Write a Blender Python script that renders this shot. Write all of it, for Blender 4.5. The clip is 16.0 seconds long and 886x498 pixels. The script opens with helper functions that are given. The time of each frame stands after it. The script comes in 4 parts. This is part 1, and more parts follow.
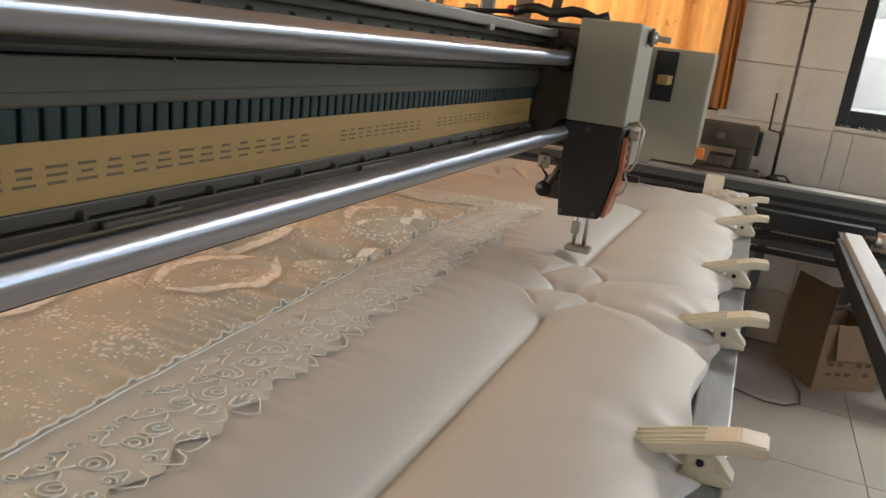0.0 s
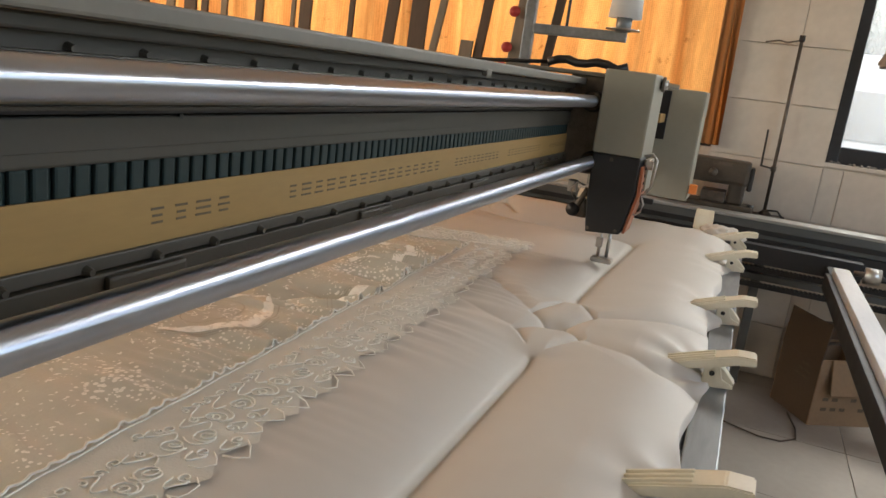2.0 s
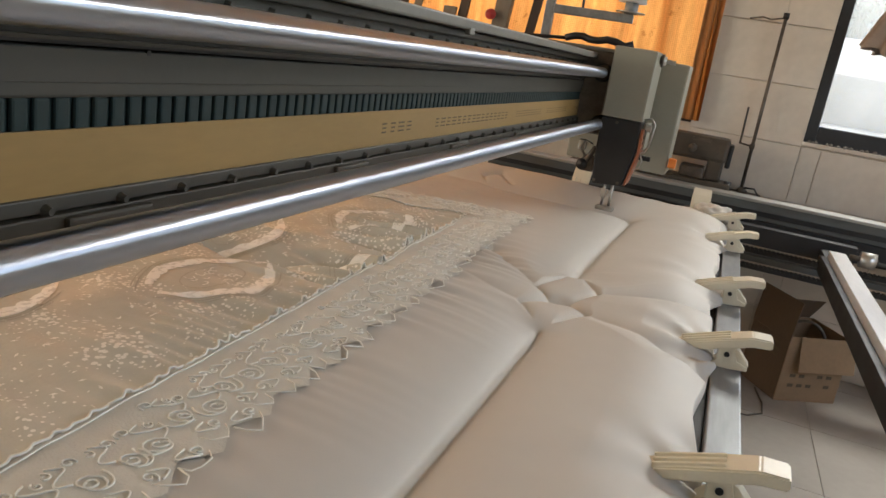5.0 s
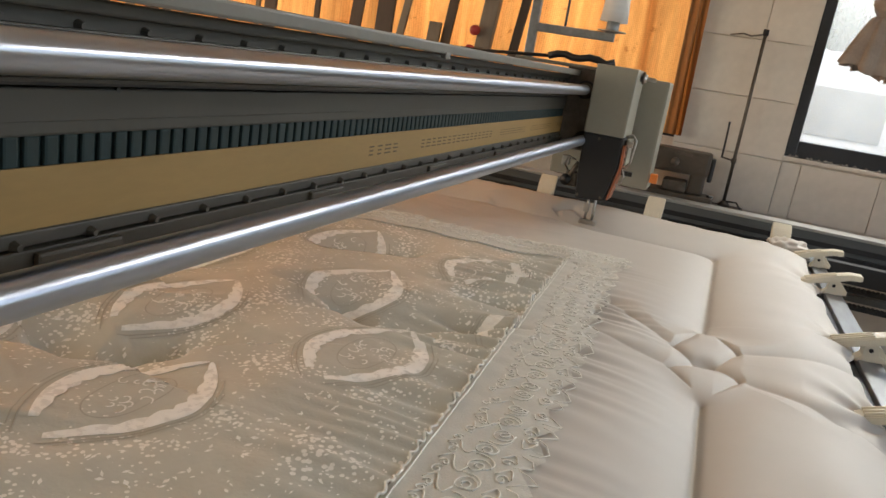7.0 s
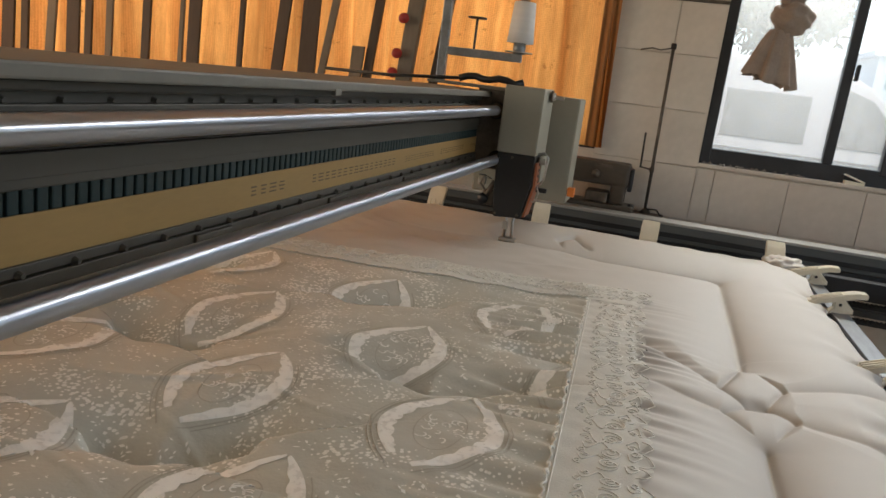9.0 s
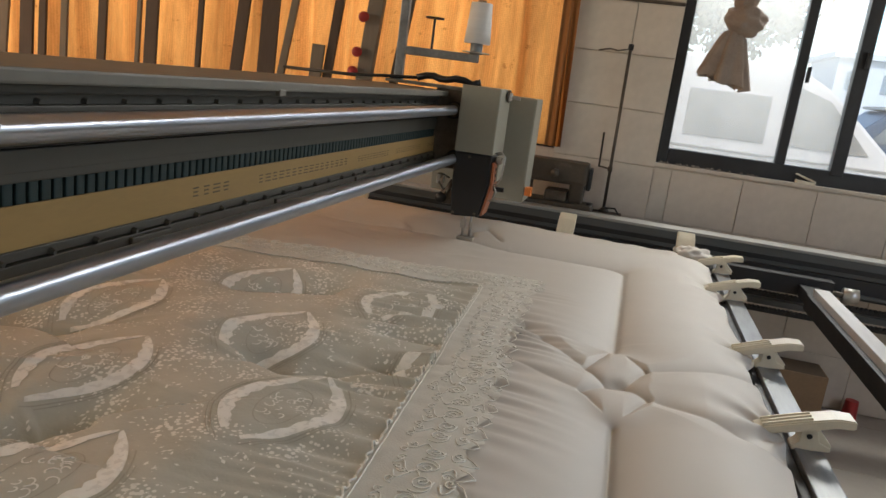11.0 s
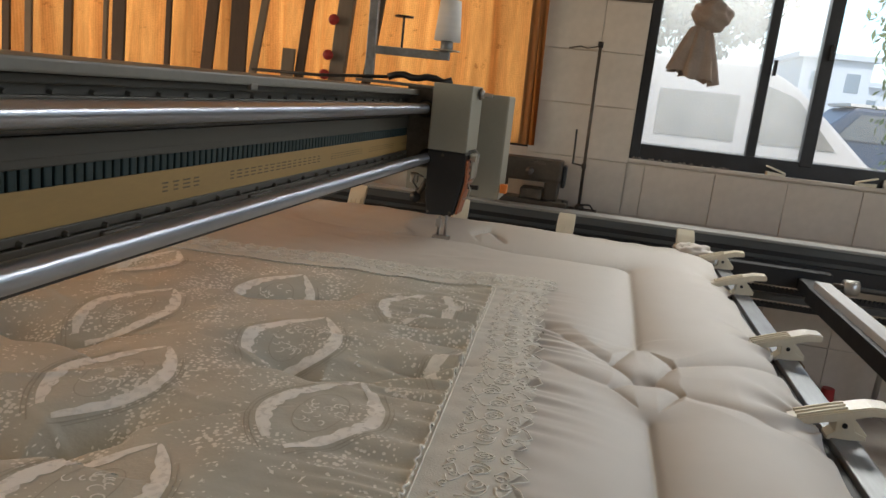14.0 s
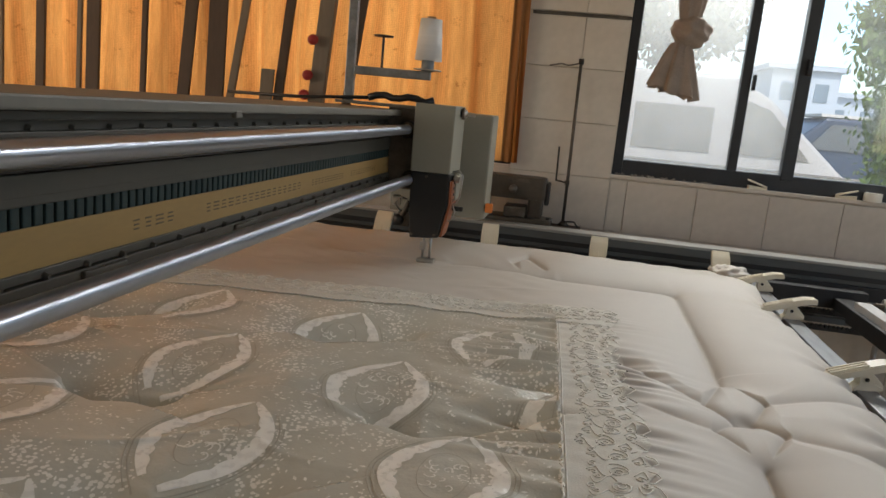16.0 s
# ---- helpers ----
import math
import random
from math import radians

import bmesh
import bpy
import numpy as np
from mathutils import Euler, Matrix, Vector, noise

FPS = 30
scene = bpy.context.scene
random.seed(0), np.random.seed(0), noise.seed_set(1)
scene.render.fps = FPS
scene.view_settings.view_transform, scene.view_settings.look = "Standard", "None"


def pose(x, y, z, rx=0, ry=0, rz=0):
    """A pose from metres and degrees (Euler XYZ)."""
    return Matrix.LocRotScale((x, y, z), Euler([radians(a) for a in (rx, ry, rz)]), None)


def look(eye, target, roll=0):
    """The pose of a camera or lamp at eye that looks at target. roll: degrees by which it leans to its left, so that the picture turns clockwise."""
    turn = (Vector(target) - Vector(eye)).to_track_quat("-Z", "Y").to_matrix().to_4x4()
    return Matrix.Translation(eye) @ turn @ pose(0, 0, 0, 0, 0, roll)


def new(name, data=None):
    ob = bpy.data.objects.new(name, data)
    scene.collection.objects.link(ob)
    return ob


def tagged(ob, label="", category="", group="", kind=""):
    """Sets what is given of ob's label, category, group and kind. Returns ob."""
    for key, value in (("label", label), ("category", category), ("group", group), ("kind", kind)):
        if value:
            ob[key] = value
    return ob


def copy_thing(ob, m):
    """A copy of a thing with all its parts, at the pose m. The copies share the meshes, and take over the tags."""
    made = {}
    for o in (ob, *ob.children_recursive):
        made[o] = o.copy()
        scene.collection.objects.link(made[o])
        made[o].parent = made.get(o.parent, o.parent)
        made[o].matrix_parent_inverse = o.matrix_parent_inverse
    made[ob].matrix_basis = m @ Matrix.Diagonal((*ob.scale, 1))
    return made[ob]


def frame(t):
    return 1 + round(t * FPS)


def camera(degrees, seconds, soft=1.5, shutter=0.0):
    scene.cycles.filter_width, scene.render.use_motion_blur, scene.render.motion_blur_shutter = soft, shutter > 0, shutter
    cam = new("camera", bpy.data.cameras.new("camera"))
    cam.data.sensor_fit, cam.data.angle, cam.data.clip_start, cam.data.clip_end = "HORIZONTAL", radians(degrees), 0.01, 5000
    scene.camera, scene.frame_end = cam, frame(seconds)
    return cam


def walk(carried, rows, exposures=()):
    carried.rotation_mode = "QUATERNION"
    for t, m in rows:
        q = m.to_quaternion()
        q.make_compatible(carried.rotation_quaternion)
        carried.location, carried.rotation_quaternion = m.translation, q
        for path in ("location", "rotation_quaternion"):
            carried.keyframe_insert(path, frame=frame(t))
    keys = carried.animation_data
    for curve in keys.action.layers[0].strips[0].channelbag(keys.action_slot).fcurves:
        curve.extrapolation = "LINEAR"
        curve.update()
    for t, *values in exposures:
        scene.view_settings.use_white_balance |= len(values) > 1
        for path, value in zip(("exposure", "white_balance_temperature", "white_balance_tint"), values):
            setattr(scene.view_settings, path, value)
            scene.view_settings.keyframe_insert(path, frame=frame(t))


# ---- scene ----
cam = camera(62.0, 16.0)
PATH = [
    (0, (-0.163, 0.055, 1.387), (-0.869, 1.844, 0.838), 7.0),
    (0.5, (-0.18, 0.055, 1.391), (-0.903, 1.845, 0.868), 6.6),
    (1, (-0.173, 0.055, 1.4), (-0.881, 1.856, 0.893), 7.1),
    (1.5, (-0.176, 0.044, 1.407), (-0.885, 1.853, 0.932), 7.0),
    (2, (-0.171, 0.046, 1.415), (-0.878, 1.856, 0.942), 7.2),
    (2.5, (-0.163, 0.047, 1.418), (-0.873, 1.851, 0.927), 6.4),
    (3, (-0.165, 0.058, 1.41), (-0.854, 1.866, 0.905), 6.1),
    (3.5, (-0.169, 0.057, 1.401), (-0.845, 1.872, 0.899), 5.8),
    (4, (-0.172, 0.059, 1.397), (-0.837, 1.868, 0.862), 7.1),
    (6.5, (-0.172, 0.062, 1.383), (-0.792, 1.891, 0.862), 10.3),
    (7, (-0.145, 0.059, 1.421), (-0.763, 1.892, 0.914), 9.3),
    (7.5, (-0.079, 0.04, 1.517), (-0.681, 1.897, 1.083), 8.5),
    (8, (-0.073, 0.051, 1.488), (-0.615, 1.927, 1.056), 8.0),
    (8.5, (-0.04, 0.029, 1.497), (-0.56, 1.905, 1.04), 7.7),
    (9, (-0.022, 0.049, 1.48), (-0.532, 1.928, 1.025), 7.1),
    (9.5, (0.032, 0.019, 1.49), (-0.464, 1.895, 1.006), 7.9),
    (10, (0.041, 0.029, 1.515), (-0.435, 1.912, 1.041), 8.1),
    (12.5, (0.011, 0.08, 1.452), (-0.369, 1.995, 1.018), 6.3),
    (13, (0.015, 0.075, 1.451), (-0.358, 1.991, 1.015), 6.2),
    (13.5, (0.028, 0.061, 1.457), (-0.344, 1.979, 1.029), 6.2),
    (14, (0.032, 0.059, 1.457), (-0.343, 1.977, 1.033), 6.2),
    (14.5, (-0.009, 0.091, 1.45), (-0.369, 2.014, 1.033), 5.7),
    (15, (0.022, 0.063, 1.469), (-0.341, 1.986, 1.056), 6.0),
    (15.5, (0.04, 0.047, 1.46), (-0.32, 1.978, 1.082), 5.1),
    (16, (-0.009, 0.095, 1.475), (-0.333, 2.032, 1.094), 5.4),
]
EXPOSURES = [(0, 0.0), (4, -0.03), (7, -0.14), (9, -0.57), (12.5, -0.60), (16, -0.81)]
walk(cam, [(t, look(eye, target, roll)) for t, eye, target, roll in PATH], EXPOSURES)

# ---------- world, sun, large lights, exposure ----------
world = bpy.data.worlds.new("world")
scene.world = world
world.use_nodes = True
wn = world.node_tree
sky = wn.nodes.new("ShaderNodeTexSky")
sky.sky_type, sky.sun_disc = "NISHITA", False
sky.sun_elevation, sky.sun_rotation = radians(48), radians(170)
wn.links.new(sky.outputs[0], wn.nodes["Background"].inputs[0])
wn.nodes["Background"].inputs[1].default_value = 0.42

sun_data = bpy.data.lights.new("sun", "SUN")
sun_data.energy, sun_data.angle, sun_data.color = 4.0, radians(0.6), (1.0, 0.95, 0.88)
sun = new("sun", sun_data)
sun.matrix_world = look((2, -8, 11), (0, 2, 0))


def window_light(name, m, sx, sy, watts, colour):
    d = bpy.data.lights.new(name, "AREA")
    d.shape, d.size, d.size_y, d.energy, d.color = "RECTANGLE", sx, sy, watts, colour
    ob = new(name, d)
    ob.matrix_world = m
    return ob


# sky light through the side windows behind and beside the camera, and through the back window
window_light("side_window_light", look((3.15, 0.9, 2.15), (-0.4, 0.9, 1.3)), 3.6, 1.1, 25, (0.88, 0.94, 1.0))
window_light("back_window_light", look((1.27, 4.80, 2.72), (0.5, 1.0, 0.8)), 2.4, 0.55, 165, (0.97, 0.96, 0.90))
window_light("left_window_light", look((-6.0, -0.5, 1.95), (-0.6, 0.7, 0.9)), 2.4, 1.5, 80, (0.95, 0.97, 0.85))
# added orange fill lamp, standing in for the back curtain's glow on the quilt
window_light("left_orange_fill", look((-6.0, 1.8, 1.95), (-1.0, 1.8, 0.9)), 1.9, 1.5, 95, (1.0, 0.52, 0.20))
window_light("curtain_window_light", look((-2.9, 4.48, 1.9), (-2.6, 0, 1.2)), 4.8, 1.4, 47, (1.0, 0.97, 0.9))

# ---------- materials ----------


def mat(name, colour, rough=0.6, metal=0.0, vary=0.12, scale=8.0, bump=0.0, bump_scale=60.0, tint=None, coat=0.0, stretch=(1, 1, 1), detail=4.0):
    m = bpy.data.materials.new(name)
    m.use_nodes = True
    nt = m.node_tree
    b = nt.nodes["Principled BSDF"]
    b.inputs["Roughness"].default_value, b.inputs["Metallic"].default_value = rough, metal
    b.inputs["Coat Weight"].default_value = coat
    tc = nt.nodes.new("ShaderNodeTexCoord")
    mp = nt.nodes.new("ShaderNodeMapping")
    mp.inputs["Scale"].default_value = stretch
    nt.links.new(tc.outputs["Object"], mp.inputs["Vector"])
    n1 = nt.nodes.new("ShaderNodeTexNoise")
    n1.inputs["Scale"].default_value, n1.inputs["Detail"].default_value = scale, detail
    n2 = nt.nodes.new("ShaderNodeTexNoise")
    n2.inputs["Scale"].default_value, n2.inputs["Detail"].default_value = scale * 9, 3
    for n in (n1, n2):
        nt.links.new(mp.outputs[0], n.inputs["Vector"])
    add = nt.nodes.new("ShaderNodeMath")
    add.operation = "MULTIPLY_ADD"
    nt.links.new(n2.outputs["Fac"], add.inputs[0])
    add.inputs[1].default_value = 0.45
    nt.links.new(n1.outputs["Fac"], add.inputs[2])
    ramp = nt.nodes.new("ShaderNodeValToRGB")
    dark = tint or tuple(c * (1 - vary) for c in colour)
    lite = tuple(min(1, c * (1 + vary)) for c in colour)
    ramp.color_ramp.elements[0].position, ramp.color_ramp.elements[0].color = 0.45, (*dark, 1)
    ramp.color_ramp.elements[1].position, ramp.color_ramp.elements[1].color = 0.95, (*lite, 1)
    nt.links.new(add.outputs[0], ramp.inputs[0])
    nt.links.new(ramp.outputs[0], b.inputs["Base Color"])
    mr = nt.nodes.new("ShaderNodeMapRange")
    mr.inputs["To Min"].default_value, mr.inputs["To Max"].default_value = max(0.03, rough * 0.8), min(1, rough * 1.2)
    nt.links.new(n1.outputs["Fac"], mr.inputs["Value"])
    nt.links.new(mr.outputs[0], b.inputs["Roughness"])
    if bump:
        nb = nt.nodes.new("ShaderNodeTexNoise")
        nb.inputs["Scale"].default_value, nb.inputs["Detail"].default_value = bump_scale, 3
        nt.links.new(mp.outputs[0], nb.inputs["Vector"])
        bp = nt.nodes.new("ShaderNodeBump")
        bp.inputs["Strength"].default_value, bp.inputs["Distance"].default_value = bump, 0.002
        nt.links.new(nb.outputs["Fac"], bp.inputs["Height"])
        nt.links.new(bp.outputs[0], b.inputs["Normal"])
    return m


M_WALL = mat("white_tile", (0.57, 0.515, 0.445), 0.22, vary=0.09, scale=3)
M_GROUT = mat("grout", (0.56, 0.50, 0.42), 0.9, bump=0.3)
M_PLASTER = mat("plaster", (0.70, 0.68, 0.63), 0.9, vary=0.07, scale=2, bump=0.2)
M_FLOOR = mat("floor_tile", (0.29, 0.262, 0.23), 0.4, vary=0.1, scale=3)
M_DARKFRAME = mat("dark_frame", (0.018, 0.02, 0.024), 0.45, vary=0.3)
M_BEAM = mat("beam_paint", (0.043, 0.039, 0.030), 0.5, vary=0.08, scale=4, bump=0.1)
M_BEAMTOP = mat("beam_cap", (0.135, 0.125, 0.104), 0.55, vary=0.15, scale=5, bump=0.1)
M_CHROME = mat("chrome", (0.43, 0.465, 0.54), 0.28, 1.0, vary=0.04, stretch=(1, 0.1, 1))
# ground shafts: fine scratches run round the rod and draw highlights out along it
tangent = M_CHROME.node_tree.nodes.new("ShaderNodeTangent")
tangent.direction_type, tangent.axis = "RADIAL", "Y"
chrome_bsdf = M_CHROME.node_tree.nodes["Principled BSDF"]
M_CHROME.node_tree.links.new(tangent.outputs[0], chrome_bsdf.inputs["Tangent"])
M_CHROME.node_tree.links.remove(chrome_bsdf.inputs["Roughness"].links[0])
chrome_bsdf.inputs["Roughness"].default_value = 0.28
chrome_bsdf.inputs["Anisotropic"].default_value = 0.97
chrome_bsdf.inputs["Anisotropic Rotation"].default_value = 0.25
M_BELT = mat("green_belt", (0.004, 0.017, 0.017), 0.75, vary=0.2, scale=20, bump=0.2)
M_TAPE = mat("yellow_tape", (0.28, 0.172, 0.056), 0.5, vary=0.1, scale=14, stretch=(1, 0.25, 1))
M_INK = mat("ink", (0.10, 0.075, 0.045), 0.8, vary=0.3, scale=80)
M_CREAM = mat("cream_paint", (0.25, 0.24, 0.195), 0.42, vary=0.05, scale=6, bump=0.05)
M_BLACK = mat("black_plastic", (0.008, 0.0085, 0.010), 0.45, vary=0.3, scale=30)
M_STEEL = mat("steel", (0.45, 0.44, 0.42), 0.35, 1.0, vary=0.15, scale=20)
M_GREASE = mat("greasy_steel", (0.10, 0.085, 0.07), 0.5, 0.6, vary=0.4, scale=30, bump=0.2)
M_COPPER = mat("copper", (0.36, 0.13, 0.07), 0.45, 0.5, vary=0.25, scale=30)
M_ALU = mat("aluminium", (0.20, 0.21, 0.22), 0.38, 0.35, vary=0.35, scale=8, stretch=(1, 0.15, 1), bump=0.05)
# pale non-metal base: the window's reflection on the outer bar is put into its colour
M_BAR = mat("aluminium_with_reflection", (0.60, 0.60, 0.60), 0.3, 0.0, vary=0.15, scale=8, stretch=(1, 0.15, 1), bump=0.05)
M_RAIL = mat("rail_paint", (0.085, 0.09, 0.087), 0.5, vary=0.2, scale=6, stretch=(0.2, 1, 1))
M_RAILTOP = mat("rail_top", (0.31, 0.31, 0.29), 0.4, 0.3, vary=0.15, scale=6, stretch=(0.2, 1, 1))
M_RUBBER = mat("black_rail_and_shade", (0.012, 0.012, 0.013), 0.55, vary=0.4, scale=12)
M_CLIP = mat("ivory_plastic", (0.70, 0.645, 0.51), 0.3, vary=0.06, scale=15)
M_CARD = mat("cardboard", (0.235, 0.155, 0.09), 0.85, vary=0.12, scale=6, bump=0.1)
# same cardboard, with the shade on its unlit faces put into the colour
M_CARDSHADE = mat("shaded_cardboard", (0.10, 0.068, 0.043), 0.85, vary=0.12, scale=6, bump=0.1)
M_CLOTHB = mat("knotted_cloth", (0.27, 0.215, 0.18), 0.9, vary=0.15, scale=12, bump=0.4, bump_scale=300)
M_WOOD = mat("dark_wood", (0.06, 0.04, 0.028), 0.7, vary=0.3, scale=8, stretch=(1, 1, 0.15), bump=0.2)
M_GREYWOOD = mat("grey_batten", (0.16, 0.135, 0.105), 0.75, vary=0.2, scale=8, stretch=(1, 1, 0.15), bump=0.2)
M_RED = mat("red_plastic", (0.35, 0.03, 0.03), 0.45)
M_ORANGE = mat("orange_plastic", (0.75, 0.22, 0.04), 0.45)
M_SPOOL = mat("thread_white", (0.72, 0.70, 0.68), 0.85, vary=0.05, scale=10, bump=0.4, bump_scale=220, stretch=(0.1, 0.1, 4))
M_MACHINE = mat("old_machine_paint", (0.055, 0.043, 0.031), 0.5, vary=0.3, scale=14, bump=0.15)
M_LABEL = mat("white_label", (0.7, 0.68, 0.62), 0.6)
M_QUILT = mat("quilt_satin", (0.54, 0.505, 0.455), 0.55, vary=0.03, scale=2.0, bump=0.10, bump_scale=420)
M_LACE = mat("lace_net", (0.63, 0.61, 0.545), 0.6, vary=0.05, scale=30, bump=0.5, bump_scale=260)
M_CORD = mat("lace_cord", (0.80, 0.78, 0.71), 0.6, vary=0.04, scale=40, bump=0.3, bump_scale=400)
M_OUTLINE = mat("woven_outline", (0.47, 0.445, 0.37), 0.5, vary=0.1, scale=40)
M_MOTIF = mat("jacquard_float", (0.93, 0.91, 0.85), 0.28, vary=0.05, scale=60)


def curtain_material():
    # upright streaks of tone put shade between the folds into the cloth's colour
    m = mat("orange_curtain", (0.80, 0.345, 0.095), 0.85, vary=0.34, scale=4, bump=0.3, bump_scale=180, stretch=(1, 1, 0.16), detail=6)
    nt = m.node_tree
    b = nt.nodes["Principled BSDF"]
    tr = nt.nodes.new("ShaderNodeBsdfTranslucent")
    mix = nt.nodes.new("ShaderNodeMixShader")
    mix.inputs[0].default_value = 0.6
    col = b.inputs["Base Color"].links[0].from_socket
    # woven dots
    tc = nt.nodes.new("ShaderNodeTexCoord")
    vo = nt.nodes.new("ShaderNodeTexVoronoi")
    vo.inputs["Scale"].default_value, vo.inputs["Randomness"].default_value = 105, 0.25
    nt.links.new(tc.outputs["UV"], vo.inputs["Vector"])
    rp = nt.nodes.new("ShaderNodeValToRGB")
    rp.color_ramp.elements[0].position, rp.color_ramp.elements[0].color = 0.25, (0.84, 0.77, 0.68, 1)
    rp.color_ramp.elements[1].position, rp.color_ramp.elements[1].color = 0.5, (1, 1, 1, 1)
    nt.links.new(vo.outputs["Distance"], rp.inputs[0])
    mul = nt.nodes.new("ShaderNodeMix")
    mul.data_type, mul.blend_type = "RGBA", "MULTIPLY"
    mul.inputs[0].default_value = 1.0
    nt.links.new(col, mul.inputs[6])
    nt.links.new(rp.outputs[0], mul.inputs[7])
    # brown specks of old damp
    sn = nt.nodes.new("ShaderNodeTexNoise")
    sn.inputs["Scale"].default_value, sn.inputs["Detail"].default_value, sn.inputs["Roughness"].default_value = 9, 8, 0.75
    nt.links.new(tc.outputs["UV"], sn.inputs["Vector"])
    sr = nt.nodes.new("ShaderNodeValToRGB")
    sr.color_ramp.elements[0].position, sr.color_ramp.elements[0].color = 0.60, (1, 1, 1, 1)
    sr.color_ramp.elements[1].position, sr.color_ramp.elements[1].color = 0.70, (0.42, 0.26, 0.16, 1)
    nt.links.new(sn.outputs["Fac"], sr.inputs[0])
    mu2 = nt.nodes.new("ShaderNodeMix")
    mu2.data_type, mu2.blend_type = "RGBA", "MULTIPLY"
    mu2.inputs[0].default_value = 1.0
    nt.links.new(mul.outputs[2], mu2.inputs[6])
    nt.links.new(sr.outputs[0], mu2.inputs[7])
    nt.links.new(mu2.outputs[2], tr.inputs["Color"])
    nt.links.new(mu2.outputs[2], b.inputs["Base Color"])
    nt.links.new(b.outputs[0], mix.inputs[1])
    nt.links.new(tr.outputs[0], mix.inputs[2])
    nt.links.new(mix.outputs[0], nt.nodes["Material Output"].inputs["Surface"])
    return m


def jacquard_material():
    """Taupe satin with small scattered light woven flecks."""
    m = mat("jacquard_ground", (0.545, 0.53, 0.455), 0.30, vary=0.10, scale=3, bump=0.55, bump_scale=110)
    nt = m.node_tree
    b = nt.nodes["Principled BSDF"]
    col = b.inputs["Base Color"].links[0].from_socket
    tc = nt.nodes.new("ShaderNodeTexCoord")
    vo = nt.nodes.new("ShaderNodeTexVoronoi")
    vo.inputs["Scale"].default_value = 95
    nt.links.new(tc.outputs["Object"], vo.inputs["Vector"])
    no = nt.nodes.new("ShaderNodeTexNoise")
    no.inputs["Scale"].default_value = 7
    nt.links.new(tc.outputs["Object"], no.inputs["Vector"])
    less = nt.nodes.new("ShaderNodeMath")
    less.operation = "LESS_THAN"
    sc = nt.nodes.new("ShaderNodeMapRange")
    sc.inputs["From Min"].default_value, sc.inputs["From Max"].default_value = 0.42, 0.62
    sc.inputs["To Min"].default_value, sc.inputs["To Max"].default_value = 0.0, 0.42
    nt.links.new(no.outputs["Fac"], sc.inputs["Value"])
    nt.links.new(vo.outputs["Distance"], less.inputs[0])
    nt.links.new(sc.outputs[0], less.inputs[1])
    mix = nt.nodes.new("ShaderNodeMix")
    mix.data_type = "RGBA"
    mix.inputs[7].default_value = (0.90, 0.87, 0.80, 1)
    nt.links.new(less.outputs[0], mix.inputs[0])
    nt.links.new(col, mix.inputs[6])
    nt.links.new(mix.outputs[2], b.inputs["Base Color"])
    return m


def glass_material(name, cloud):
    """Window glass; cloud is how much dust veils it."""
    m = bpy.data.materials.new(name)
    m.use_nodes = True
    nt = m.node_tree
    out = nt.nodes["Material Output"]
    tp = nt.nodes.new("ShaderNodeBsdfTransparent")
    gl = nt.nodes.new("ShaderNodeBsdfGlossy")
    gl.inputs["Roughness"].default_value = 0.03
    fr = nt.nodes.new("ShaderNodeFresnel")
    m1 = nt.nodes.new("ShaderNodeMixShader")
    nt.links.new(fr.outputs[0], m1.inputs[0])
    nt.links.new(tp.outputs[0], m1.inputs[1])
    nt.links.new(gl.outputs[0], m1.inputs[2])
    df = nt.nodes.new("ShaderNodeBsdfTranslucent")
    df.inputs["Color"].default_value = (0.47, 0.48, 0.48, 1)
    no = nt.nodes.new("ShaderNodeTexNoise")
    no.inputs["Scale"].default_value = 4
    mr = nt.nodes.new("ShaderNodeMapRange")
    mr.inputs["To Min"].default_value, mr.inputs["To Max"].default_value = cloud * 0.7, cloud * 1.3
    nt.links.new(no.outputs["Fac"], mr.inputs["Value"])
    m2 = nt.nodes.new("ShaderNodeMixShader")
    nt.links.new(mr.outputs[0], m2.inputs[0])
    nt.links.new(m1.outputs[0], m2.inputs[1])
    nt.links.new(df.outputs[0], m2.inputs[2])
    nt.links.new(m2.outputs[0], out.inputs["Surface"])
    return m


M_CURTAIN = curtain_material()
M_JACQ = jacquard_material()
M_DUST = mat("mortar_dust", (0.20, 0.18, 0.16), 0.95)
M_GLASS = glass_material("dusty_glass", 0.27)
M_GLASS2 = glass_material("clear_glass", 0.06)
M_SHRINK = mat("clear_plastic", (0.75, 0.73, 0.66), 0.2, vary=0.05)

# ---------- mesh helpers ----------


def mesh_of(bm, name, material, smooth=False):
    me = bpy.data.meshes.new(name)
    bm.normal_update()
    bm.to_mesh(me)
    bm.free()
    me.materials.append(material)
    if smooth:
        me.shade_smooth()
    return me


def part(name, bm, material, parent=None, label="", smooth=False):
    ob = new(name, mesh_of(bm, name, material, smooth))
    if parent is not None:
        ob.parent = parent
    if label:
        tagged(ob, label)
    return ob


def thing(name, label, category, group="", kind="", at=None):
    ob = new(name)
    if at is not None:
        ob.matrix_world = at
    return tagged(ob, label, category, group, kind)


def box(x0, x1, y0, y1, z0, z1, bevel=0.0, bm=None):
    bm = bm or bmesh.new()
    fresh = bmesh.ops.create_cube(bm, size=1, matrix=Matrix.LocRotScale(((x0 + x1) / 2, (y0 + y1) / 2, (z0 + z1) / 2), None, (abs(x1 - x0), abs(y1 - y0), abs(z1 - z0))))
    if bevel:
        es = list({e for v in fresh["verts"] for e in v.link_edges})
        bmesh.ops.bevel(bm, geom=es, offset=bevel, segments=2, affect="EDGES", profile=0.6)
    return bm


